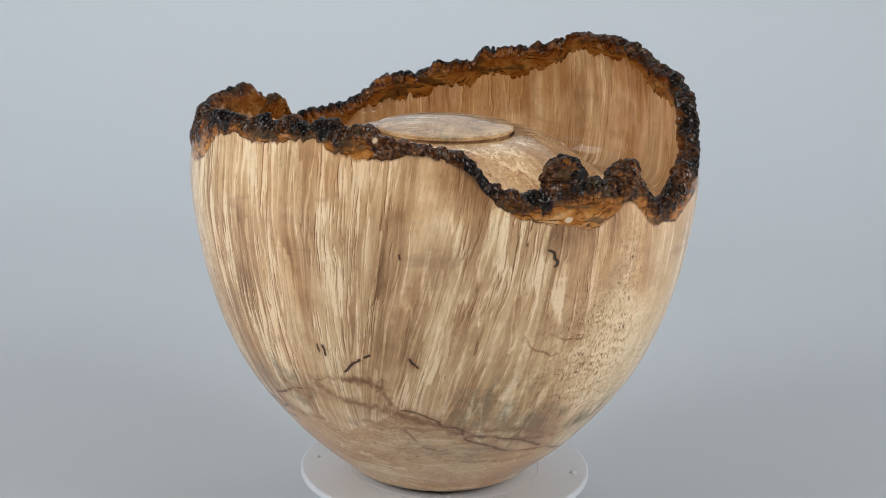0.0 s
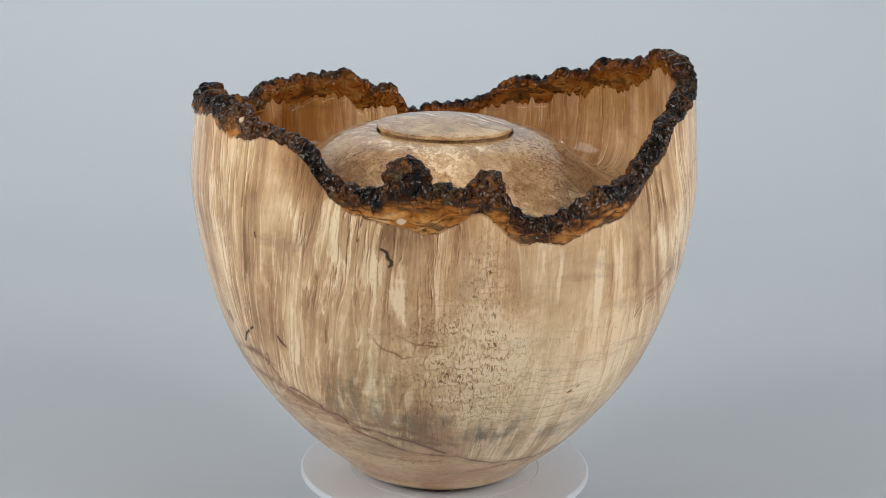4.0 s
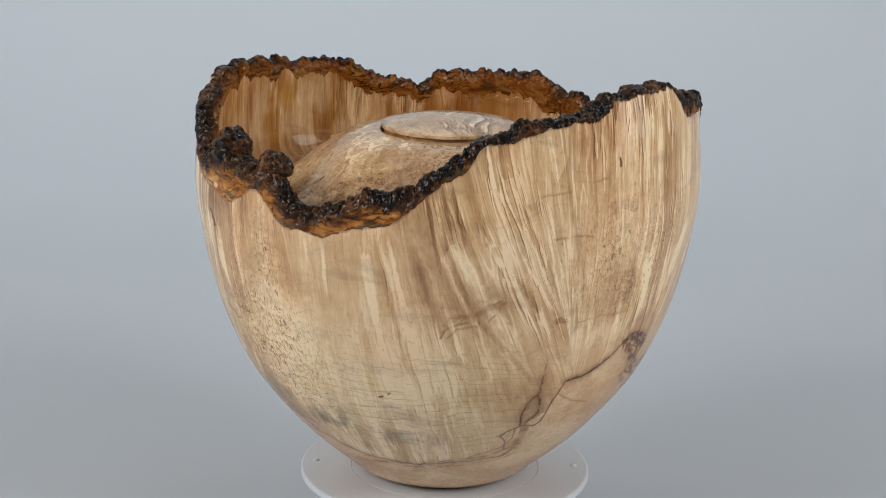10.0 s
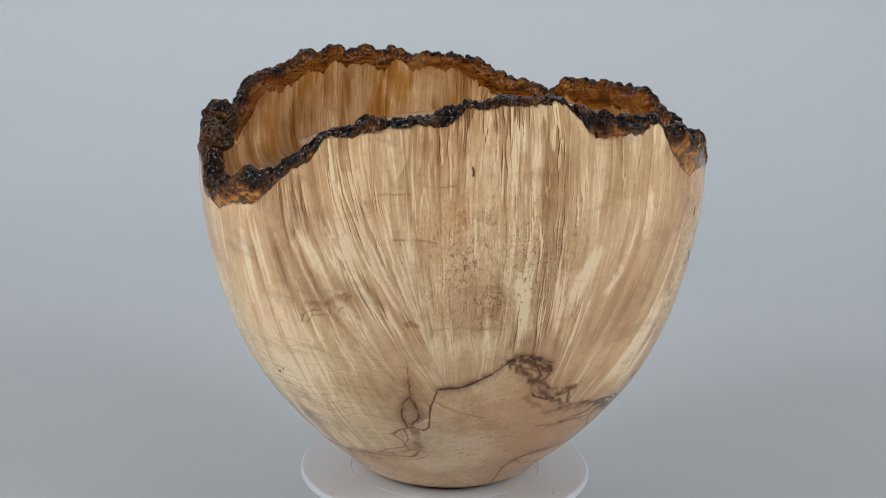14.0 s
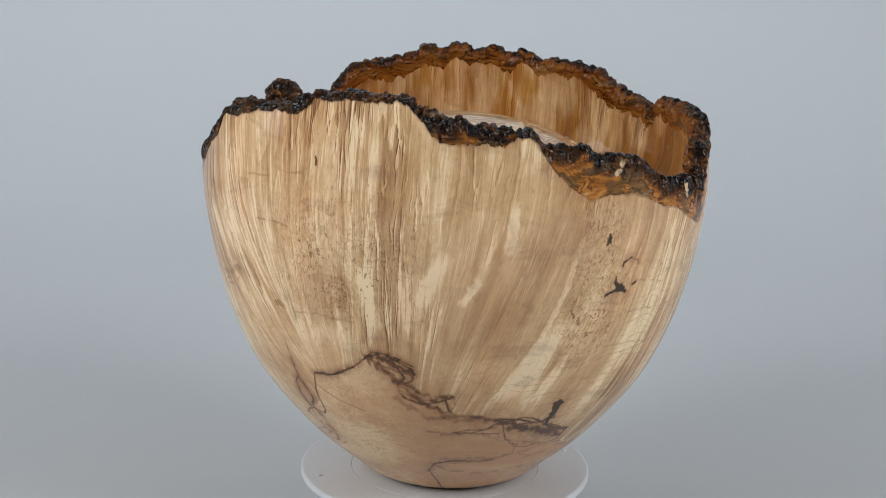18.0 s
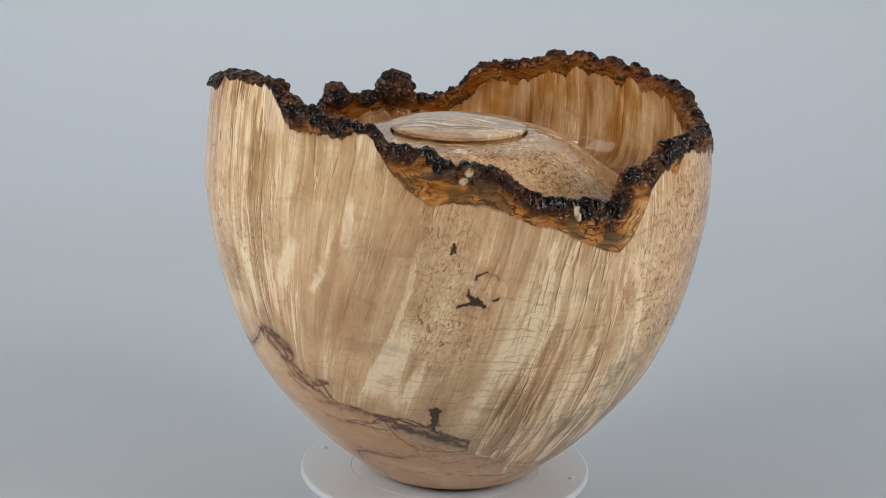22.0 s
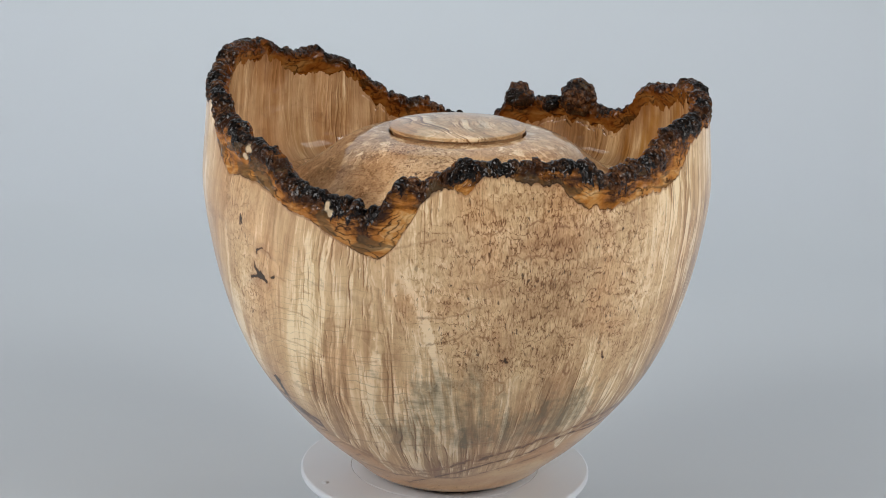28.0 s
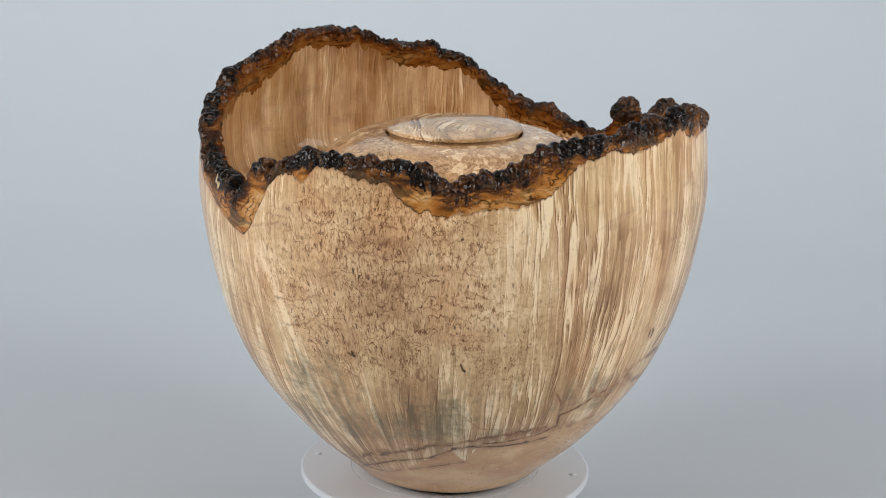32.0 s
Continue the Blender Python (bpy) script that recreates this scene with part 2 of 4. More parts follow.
    col = s.mix(s.fit(mark, 0.0, 0.36, 0.0, 0.80), col, s.mix(s.fit(patch, 0.35, 0.65), (0.27, 0.125, 0.055), (0.36, 0.185, 0.085)))
    col = s.mix(s.fit(mark, 0.36, 0.74, 0.0, 0.95), col, (0.105, 0.044, 0.019))
    col = s.mix(s.fit(mark, 0.80, 1.0), col, INK)
    s.put(bsdf.inputs["Base Color"], col)
    s.put(bsdf.inputs["Roughness"], s.fit(fibre, 0.3, 0.7, gloss, gloss + 0.12))
    bsdf.inputs["Specular IOR Level"].default_value = 0.06
    bsdf.inputs["Coat Weight"].default_value = 0.72
    bsdf.inputs["Coat Roughness"].default_value = coat
    s.put(bsdf.inputs["Normal"], s.bump(s.math("SUBTRACT", s.math("MULTIPLY", fibre, 0.4), mark), 0.15, 0.0006))
    return mat


def bark_material():
    """Caramel inner bark with dark growth lines and grey resin patches, under a black varnished crust."""
    mat, tree, bsdf = material("bark")
    s = Tree(tree)
    o = s.coords()
    along = s.scaled(s.attr("grain", True), (1, 1, 2.6))
    char = s.attr("char")
    swirl = s.noise(along, 34, 2.2, 0.5, 0.7)
    rings = s.math("ABSOLUTE", s.math("SINE", s.math("ADD", s.math("MULTIPLY", swirl, 17), s.math("ADD", s.math("MULTIPLY", s.noise(along, 150, 3, 0.55, 0.5), 4.0), s.math("MULTIPLY", s.attr("layer"), 12.0)))))
    tint = s.math("SUBTRACT", s.noise(along, 48, 5, 0.66, 0.8), s.math("MULTIPLY", s.math("MAXIMUM", char, -0.15), 0.30))
    amber = s.ramp(tint, [(0.24, (0.035, 0.012, 0.004)), (0.35, (0.15, 0.052, 0.010)), (0.45, (0.37, 0.136, 0.026)), (0.56, (0.50, 0.228, 0.062)), (0.70, (0.64, 0.40, 0.18))])
    amber = s.mix(s.math("MULTIPLY", s.fit(rings, 0.08, 0.66, 0.95, 0.0), s.fit(s.noise(o, 70, 2), 0.40, 0.56, 0.15, 1.0)), amber, (0.034, 0.013, 0.005))
    low = s.attr("resin")
    grey = s.math("MULTIPLY", s.fit(s.math("ADD", s.noise(along, 38, 3, 0.5, 0.4), s.math("MULTIPLY", low, 0.09)), 0.575, 0.62), 0.70)
    amber = s.mix(grey, amber, s.mix(s.noise(o, 300, 3), (0.060, 0.036, 0.016), (0.115, 0.074, 0.036)))
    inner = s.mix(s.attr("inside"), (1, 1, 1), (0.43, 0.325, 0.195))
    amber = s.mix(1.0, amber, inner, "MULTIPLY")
    amber = s.mix(s.attr("border"), amber, (0.035, 0.016, 0.007))
    crustn = s.noise(o, 330, 5, 0.65, 0.5)
    black = s.ramp(crustn, [(0.36, (0.003, 0.0025, 0.0025)), (0.52, (0.008, 0.006, 0.005)), (0.62, (0.022, 0.011, 0.006)), (0.72, (0.10, 0.048, 0.022))])
    brownish = s.fit(s.noise(o, 40, 3, 0.5), 0.44, 0.60)
    black = s.mix(s.math("MULTIPLY", brownish, 0.95), black, s.ramp(crustn, [(0.38, (0.010, 0.005, 0.003)), (0.50, (0.060, 0.022, 0.008)), (0.66, (0.21, 0.095, 0.04))]))
    k = s.math("ADD", char, s.math("MULTIPLY", s.math("SUBTRACT", s.noise(s.scaled(o, (1, 1, 0.55)), 75, 5, 0.66, 0.6), 0.5), 3.3))
    col = s.mix(s.fit(k, 0.62, 0.73), amber, black)
    s.put(bsdf.inputs["Base Color"], s.mix(s.attr("mark"), col, (0.66, 0.50, 0.32)))
    s.put(bsdf.inputs["Roughness"], s.fit(crustn, 0.3, 0.7, 0.07, 0.22))
    bsdf.inputs["Specular IOR Level"].default_value = 0.21
    crackle = s.math("ADD", s.noise(o, 170, 2, 0.5, 0.4), s.math("MULTIPLY", s.noise(o, 520, 2, 0.5, 0.3), 0.16))
    hgt = s.math("MULTIPLY", crackle, s.fit(k, 0.40, 0.62, 0.02, 1.0))
    s.put(bsdf.inputs["Normal"], s.bump(hgt, 0.8, 0.0016))
    return mat


def paper_material():
    mat, tree, bsdf = material("grey_paper")
    s = Tree(tree)
    o = s.coords()
    n = s.noise(o, 3.0, 3, 0.5)
    fine = s.noise(o, 900, 3, 0.6)
    s.put(bsdf.inputs["Base Color"], s.mix(n, (0.512, 0.546, 0.581), (0.531, 0.567, 0.602)))
    bsdf.inputs["Roughness"].default_value = 0.9
    s.put(bsdf.inputs["Normal"], s.bump(fine, 0.05, 0.0003))
    return mat


def plastic_material():
    mat, tree, bsdf = material("white_plastic")
    s = Tree(tree)
    n = s.noise(s.coords(), 60, 4, 0.6)
    s.put(bsdf.inputs["Base Color"], s.mix(n, (0.545, 0.575, 0.62), (0.585, 0.615, 0.66)))
    s.put(bsdf.inputs["Roughness"], s.fit(n, 0.3, 0.7, 0.28, 0.42))
    return mat


def plain_material(name, colour, rough):
    mat, tree, bsdf = material(name)
    s = Tree(tree)
    n = s.noise(s.coords(), 25, 4, 0.6)
    s.put(bsdf.inputs["Base Color"], s.mix(n, tuple(0.9 * c for c in colour), colour))
    bsdf.inputs["Roughness"].default_value = rough
    return mat


WOOD = wood_material("maple_burl_wood")
INNER_WOOD = wood_material("hand_rubbed_maple_burl_wood", 0.40, 0.05)
BARK = bark_material()
PAPER = paper_material()
PLASTIC = plastic_material()
GROOVE = plain_material("dark_groove", (0.22, 0.22, 0.235), 0.6)
ROOM = plain_material("dark_surround_paint", (0.16, 0.165, 0.17), 0.9)

# ---------------------------------------------------------------- the studio: paper sweep, walls, ceiling
FLOOR_Z = -0.052
SWEEP_Y, SWEEP_R, SWEEP_TOP, HALF_W = 1.45, 0.75, 2.3, 2.0


def studio():
    prof = [(-2.2, FLOOR_Z), (-1.0, FLOOR_Z), (SWEEP_Y - SWEEP_R, FLOOR_Z)]
    for k in range(1, 25):
        a = k / 24 * math.pi / 2
        prof.append((SWEEP_Y - SWEEP_R + SWEEP_R * math.sin(a), FLOOR_Z + SWEEP_R * (1 - math.cos(a))))
    prof.append((SWEEP_Y, SWEEP_TOP))
    co = np.array([[(x, y, z) for x in np.linspace(HALF_W, -HALF_W, 9)] for y, z in prof])
    ob = new("backdrop", grid_mesh("backdrop", co, closed_u=False))
    ob.data.materials.append(PAPER)
    tagged(ob, "seamless pale blue-grey paper sweep curving up behind the turntable", "backdrop", kind="structure")

    def slab(name, lo, hi, label):
        bm = bmesh.new()
        bmesh.ops.create_cube(bm, size=1.0)
        for v in bm.verts:
            v.co = Vector([lo[i] if v.co[i] < 0 else hi[i] for i in range(3)])
        me = bpy.data.meshes.new(name)
        bm.to_mesh(me)
        bm.free()
        o = new(name, me)
        o.data.materials.append(ROOM)
        tagged(o, label, "wall", kind="structure")
    # Unseen enclosure, added and painted dark so the varnish reflects little.
    z0, z1 = FLOOR_Z - 0.02, SWEEP_TOP
    slab("wall_west", (-2.1, -2.3, z0), (-2.01, 1.6, z1), "unseen dark grey wall added beside the sweep")
    slab("wall_east", (2.01, -2.3, z0), (2.1, 1.6, z1), "unseen dark grey wall added beside the sweep")
    slab("wall_south", (-2.1, -2.4, z0), (2.1, -2.31, z1), "unseen dark grey wall added behind the camera to keep reflections dark")
    slab("ceiling", (-2.1, -2.4, z1 + 0.01), (2.1, 1.6, z1 + 0.1), "unseen dark grey ceiling added to close the set")
    slab("floor", (-2.1, -2.4, z0 - 0.1), (2.1, 1.6, z0), "unseen dark grey floor added under the paper")


studio()

# ---------------------------------------------------------------- turntable
turntable = tagged(new("turntable"), "round white plastic turntable with a scribed ring, slowly turning", "turntable")
turntable.location = (0, 0, FLOOR_Z)
part("base", lathe("base", [(0.0001, 0), (0.058, 0), (0.062, 0.003), (0.062, 0.045), (0.060, 0.0475), (0.0001, 0.0475)]), PLASTIC, turntable)
TOP = -FLOOR_Z
platter = part("platter", lathe("platter", [
    (0.0001, TOP - 0.0045), (0.0908, TOP - 0.0045), (0.0920, TOP - 0.0041), (0.0924, TOP - 0.0034), (0.0924, TOP - 0.0014),
    (0.0920, TOP - 0.0005), (0.0912, TOP), (0.06035, TOP), (0.0602, TOP - 0.0004), (0.0600, TOP - 0.0004), (0.05985, TOP), (0.0001, TOP)], 192),
    PLASTIC, turntable)
part("scribed_ring", lathe("scribed_ring", [(0.05995, TOP - 0.0002), (0.06025, TOP - 0.0002)], 192), GROOVE, platter)


def dimple(angle):
    prof = [(0.0022, TOP), (0.0020, TOP + 0.0005), (0.0012, TOP + 0.0009), (0.0001, TOP + 0.001)]
    ob = part("stud", lathe("stud", prof, 20), PLASTIC, platter)
    ob.location = (0.083 * math.cos(radians(angle)), 0.083 * math.sin(radians(angle)), 0)


for a in (-7.5, 87, 175, 265):
    dimple(a)

# ---------------------------------------------------------------- the vessel
# Rim heights in millimetres, every three degrees: where the bark begins on the outside, and the ragged top.
BARK_LOW_A = [226, 239, 240, 241, 243, 246, 248, 249, 250, 250, 251, 259, 259, 261, 262, 260, 262, 262, 260, 254, 244, 240, 241, 241, 241, 241, 244, 243, 230, 221,
    214, 209, 209, 210, 209, 208, 205, 202, 198, 196, 194, 189, 185, 182, 179, 177, 184, 196, 210, 217, 218, 215, 224, 224, 223, 221, 219, 220, 213, 207]
BARK_LOW_B = [205, 203, 204, 205, 207, 208, 207, 209, 212, 217, 226, 230, 232, 235, 234, 231, 231, 233, 234, 236, 238, 239, 234, 231, 230, 231, 231, 233, 235, 234,
    232, 229, 223, 213, 206, 201, 199, 197, 195, 194, 192, 192, 195, 200, 203, 198, 190, 185, 186, 185, 184, 187, 190, 192, 193, 195, 201, 209, 216, 221]
RIM_TOP_A = [239, 244, 247, 250, 253, 253, 251, 254, 257, 261, 263, 263, 264, 264, 264, 265, 265, 264, 262, 260, 259, 257, 254, 253, 253, 253, 251, 245, 243, 242,
    241, 240, 235, 233, 232, 232, 229, 221, 218, 215, 213, 212, 211, 209, 204, 208, 215, 220, 221, 225, 229, 231, 232, 231, 230, 230, 232, 232, 231, 230]
RIM_TOP_B = [227, 225, 223, 224, 225, 226, 231, 235, 238, 239, 240, 242, 244, 244, 244, 248, 246, 244, 248, 248, 248, 249, 248, 247, 247, 246, 244, 242, 241, 240,
    240, 239, 233, 226, 220, 217, 217, 217, 221, 223, 221, 219, 218, 218, 219, 219, 214, 204, 202, 202, 204, 205, 209, 214, 215, 215, 218, 223, 229, 235]
# Outer profile: heights and radii.
PROFILE_Z = [0, .004, .012, .028, .05, .075, .1, .13, .16, .19, .22, .25, .28]
PROFILE_R = [0.0460, 0.0548, 0.0645, 0.0834, 0.1040, 0.1226, 0.1351, 0.1453, 0.1518, 0.1555, 0.1539, 0.1511, 0.1449]
WALL = 0.0115
COLS = 1800
# How far the grain leans, in degrees over the full depth, every ten degrees round.
LEAN = [40, 36, 16, 3, 0, -2, -8, -17, -26, -30, -28, -24, -20, -12, 0, 7, 5, 0, 0, 1, 4, 5, 0, 0, 0, -3, -14, -20, -20, -16, -5, 0, 0, 2, 10, 24]

theta = np.linspace(0, 360, COLS, endpoint=False)
rim_jag = np.stack([np.cos(np.radians(theta)) * 0.15, np.sin(np.radians(theta)) * 0.15, np.zeros(COLS)], 1)
toothed = 0.5 + 0.5 * np.clip(smooth(18, 32, theta) * smooth(87, 79, theta) + smooth(144, 156, theta) * smooth(262, 250, theta), 0, 1)
bark_low = round_curve(BARK_LOW_A + BARK_LOW_B, theta) / 1000 + toothed * (0.0019 * fbm(rim_jag, 240, 3, 5) + 0.0010 * fbm(rim_jag, 700, 2, 6))
rim_top = round_curve(RIM_TOP_A + RIM_TOP_B, theta) / 1000 - 0.0033 + 0.0030 * (np.abs(fbm(rim_jag, 130, 3, 8, 0.7)) * 1.6 - 0.35) + 0.0010 * fbm(rim_jag, 600, 2, 9)
scallop = smooth(122, 138, theta) * smooth(268, 252, theta)
rim_top = rim_top + (0.0012 + 0.0062 * scallop) * (knobs(rim_jag, 72, 8) - 0.62 + 0.36 * scallop)
rim_top = np.maximum(rim_top, bark_low + 0.003)


def outer_radius(z):
    return curve_through(PROFILE_Z, PROFILE_R, z)


def ring_points(deg, r, z):
    a = np.radians(deg)
    return np.stack([r * np.cos(a), r * np.sin(a), z], -1)


def grain_table():
    """Where the grain line through each point starts at the rim: a table over height and angle."""
    start = np.linspace(-180, 540, 2881)
    out = []
    for z in np.linspace(0, 0.28, 113):
        reach = max(0.0, (0.25 - z) / 0.22) ** 1.6
        end = np.maximum.accumulate(start + round_curve(LEAN, start) * reach + 1e-4 * np.arange(len(start)) / len(start))
        out.append(np.interp(np.linspace(0, 360, 1441), end, start))
    return np.array(out)


GRAIN = grain_table()


def grain_coords(deg, z):
    """Coordinates that follow the leaning grain."""
    a, b = np.mod(deg, 360) * 4, np.clip(z / 0.0025, 0, 111.999)
    i, j = np.clip(a.astype(int), 0, 1439), b.astype(int)
    fa, fb = a - i, b - j
    phi = (GRAIN[j, i] * (1 - fa) + GRAIN[j, i + 1] * fa) * (1 - fb) + (GRAIN[j + 1, i] * (1 - fa) + GRAIN[j + 1, i + 1] * fa) * fb
    return ring_points(phi, 0.15 + 0 * z, z)


# pale flecks in the bark: degrees, millimetres up, half width, half height
PALE_SPOTS = [(296.1, 198, 2.6, 1.8), (100.1, 222, 2.2, 2.0), (101.2, 226, 2.2, 1.8), (123.8, 203, 1.7, 3.2), (124.4, 200, 1.6, 2.4), (255.8, 241, 1.6, 1.4)]

# Height of the reddish heartwood at the foot: (degrees, millimetres up).
FOOT_LINE = [(4, 37), (12, 39), (14, 56), (16, 47), (20, 65), (26, 73), (28, 94), (33, 97), (37, 100), (42, 107), (44, 112), (49, 117), (53, 97), (55, 88), (64, 77), (73, 76), (80, 70), (89, 55), (99, 46), (109, 43), (119, 36), (123, 19), (141, 21), (156, 22), (167, 29), (179, 43), (186, 51), (191, 40), (195, 56), (204, 57), (213, 59), (218, 64), (243, 59), (256, 74), (259, 80), (270, 72), (278, 64), (282, 56), (287, 58), (294, 45), (297, 52), (307, 43), (311, 41), (327, 32), (336, 31), (346, 31), (358, 34)]


def mm_round(deg, z_mm):
    """Millimetres round the vessel for one degree at that height."""
    return radians(1) * outer_radius(z_mm / 1000) * 1000


ARC_Z = np.linspace(0, 0.28, 561)
ARC_S = np.concatenate([[0], np.cumsum(np.hypot(np.diff(ARC_Z), np.diff(outer_radius(ARC_Z))))]) * 1000


class Figure:
    """The wood's figure on the outer wall: fields over its points, in degrees round and millimetres along the wall."""

    def __init__(self, deg, z):
        self.deg, self.z = deg, z
        self.s = np.interp(z, ARC_Z, ARC_S)
        self.p = ring_points(deg, outer_radius(z), z)
        self.wob_x = 0.8 * fbm(self.p, 220, 3, 51)
        self.wob_s = 0.8 * fbm(self.p, 220, 3, 52)
        self.zig_x = 1.6 * fbm(self.p, 300, 3, 59)
        self.zig_s = 2.2 * fbm(self.p * np.array([1, 1, 0.45]), 330, 3, 60)
        self.gap = smooth(-0.35, 0.05, fbm(self.p, 170, 2, 50))
        self.rough = fbm(self.p, 330, 2, 53)
        self.f = {k: np.zeros(len(deg)) for k in ("burl", "plain", "stain", "red", "tone", "mark", "rings")}

    def near(self, deg0, z_mm):
        d = np.mod(self.deg - deg0 + 180, 360) - 180
        return d * mm_round(deg0, np.array(float(z_mm))), self.s - np.interp(z_mm / 1000, ARC_Z, ARC_S)

    def line(self, width, points, loose=False):
        """Distance to a broken line, for the points close to it."""
        pts = np.array(points, float)
        ps = np.interp(pts[:, 1] / 1000, ARC_Z, ARC_S)
        d = np.mod(self.deg - pts[0, 0] + 180, 360) - 180
        a = pts[:, 0] - pts[0, 0]
        pad = 3 + 2.2 * width
        pad_deg = pad / mm_round(0, np.array(pts[:, 1].min()))
        sel = np.where((d > a.min() - pad_deg) & (d < a.max() + pad_deg) & (self.s > ps.min() - pad) & (self.s < ps.max() + pad))[0]
        k = mm_round(0, self.z[sel] * 1000)
        x, s = d[sel] * k + self.wob_x[sel], self.s[sel] + self.wob_s[sel]
        if loose:
            wild = np.clip(self.f["burl"][sel], 0, 1) if width < 2.5 else 1.5
            x, s = x + wild * self.zig_x[sel], s + wild * self.zig_s[sel]
        best = np.full(len(sel), 1e9)
        along = np.zeros(len(sel))
        for i in range(len(pts) - 1):
            x0, x1 = a[i] * k, a[i + 1] * k
            dx, ds = x1 - x0, ps[i + 1] - ps[i]
            t = np.clip(((x - x0) * dx + (s - ps[i]) * ds) / (dx * dx + ds * ds + 1e-9), 0, 1)
            dist = np.hypot(x - x0 - t * dx, s - ps[i] - t * ds)
            along = np.where(dist < best, (i + t) / (len(pts) - 1), along)
            best = np.minimum(best, dist)
        return sel, best, along

    def ink(self, width, strength, *points):
        if width < 0.9:
            width, strength = 0.9, strength * (0.45 + 0.6 * width)
        sel, dist, along = self.line(width, points, True)
        wide = width * (width > 2.5) * (strength < 1)
        half = width * 0.5 * (1.0 + 0.5 * self.rough[sel])
        hard = strength * (1.0 if width < 0.95 else 0.6 + 0.4 * self.gap[sel]) * smooth(half + 0.45 + 0.22 * wide, half - 0.25 - 0.45 * wide, dist + 0.35 * wide * self.rough[sel])
        soft = (0.48 if wide == 0 else 0.3) * min(strength, 1.9 - 1.1 * strength) * np.exp(-(dist / (1.9 * width + 0.8)) ** 2) * (width > 0.95) * (0.7 + 0.6 * self.rough[sel])
        faint = smooth(0.55, 0.35, np.array(strength)) * 0.8 * (width < 2.5)
        got = np.maximum(hard, soft) * (1 - faint * (1 - self.gap[sel]))
        self.f["mark"][sel] = np.maximum(self.f["mark"][sel], got)

    def streak(self, width, lift, *points):
        sel, dist, along = self.line(width, points)
        fade = np.clip(np.minimum(along, 1 - along) * 4, 0, 1) ** 0.6
        edge = dist * (1 + 0.35 * self.rough[sel])
        strong = 1.0 if width < 6 else 0.7
        self.f["tone"][sel] += strong * lift * fade * smooth(width * 0.72, width * (0.42 if width < 6 else 0.15), edge)

    def zone(self, channel, deg0, z_mm, spread_x, spread_s, amount):
        x, s = self.near(deg0, z_mm)
        r = np.hypot(x / spread_x, s / spread_s) * (1 + 0.25 * self.wob_x)
        self.f[channel] += amount * np.exp(-r ** 2)


def paint_figure(fig):
    ink, streak, zone = fig.ink, fig.streak, fig.zone
    # streaks of pale and brown wood
    streak(1.6, 0.28, (339.3, 190), (339.1, 164), (340.6, 140), (343.3, 114), (345.5, 97))
    streak(1.6, 0.24, (344.3, 190), (346.0, 163), (349.9, 131))
    streak(1.4, 0.2, (325.5, 183), (326.0, 167))
    streak(2.5, 0.25, (353.7, 190), (357.9, 161), (363.2, 136))
    streak(5, -0.12, (348.7, 189), (351.8, 155), (357.1, 126))
    streak(5, 0.1, (357.0, 188), (364.7, 151), (375.9, 117))
    streak(1.8, 0.22, (296.2, 175), (296.4, 154), (296.7, 135))
    streak(2, 0.25, (329.5, 183), (329.9, 164), (329.9, 147))
    streak(2, 0.22, (339.9, 187), (340.8, 158), (342.1, 124))
    streak(2, 0.26, (344.4, 189), (346.7, 153), (349.3, 119), (353.4, 90))
    streak(4, -0.14, (341.7, 185), (344.9, 146), (348.0, 111), (352.3, 81))
    streak(6, -0.16, (354.5, 191), (357.0, 171), (362.7, 143))
    streak(8, 0.16, (359.1, 183), (364.2, 155), (370.8, 120), (379.6, 90))
    streak(5, -0.13, (349.6, 188), (352.9, 155), (358.1, 121), (365.5, 83))
    streak(6, -0.1, (6.2, 190), (14.3, 153), (19.5, 128))
    streak(1.2, 0.25, (9.0, 193), (13.7, 169), (20.6, 142))
    streak(1.2, 0.25, (11.4, 196), (16.3, 170), (21.6, 142))
    streak(1.2, 0.25, (16.9, 196), (18.9, 170), (22.7, 142))
    streak(3, -0.28, (20.5, 136), (22.3, 138), (24.5, 134))
    streak(8, 0.16, (352.1, 178), (356.7, 145), (367.1, 114), (376.0, 91))
    streak(3, -0.16, (357.0, 176), (362.3, 144), (371.7, 116), (380.5, 93))
    streak(3, 0.2, (6.0, 180), (13.2, 152), (20.4, 130))
    streak(3, -0.12, (16.4, 187), (19.7, 161), (23.1, 141))
    streak(14, 0.18, (27.9, 121), (35.5, 125), (43.1, 125))
    streak(5, 0.16, (57.2, 168), (57.3, 141), (57.3, 119))
    streak(5, 0.16, (46.3, 163), (47.5, 143), (48.7, 128))
    streak(4, -0.14, (39.5, 180), (41.1, 157), (40.2, 140))
    streak(4, 0.2, (45.4, 167), (46.9, 150), (46.3, 129))
    streak(6, 0.2, (62.1, 177), (59.2, 160), (56.7, 139))
    streak(4, 0.22, (70.2, 167), (68.0, 157), (66.0, 149))
    streak(16, -0.07, (76.0, 171), (74.3, 143), (72.6, 115))
    streak(14, -0.06, (81.5, 190), (80.0, 157), (77.6, 122))
    streak(6, 0.22, (88.8, 126), (83.9, 105), (77.4, 85))
    streak(5, 0.22, (93.2, 118), (88.0, 93), (83.1, 80))
    streak(10, -0.05, (79.4, 171), (74.0, 131), (68.9, 103))
    streak(14, -0.05, (84.4, 185), (82.6, 148), (77.1, 110))
    streak(3, 0.24, (91.9, 187), (89.2, 157), (84.6, 126), (75.3, 86))
    streak(4, 0.2, (90.0, 139), (87.2, 114), (82.8, 83))
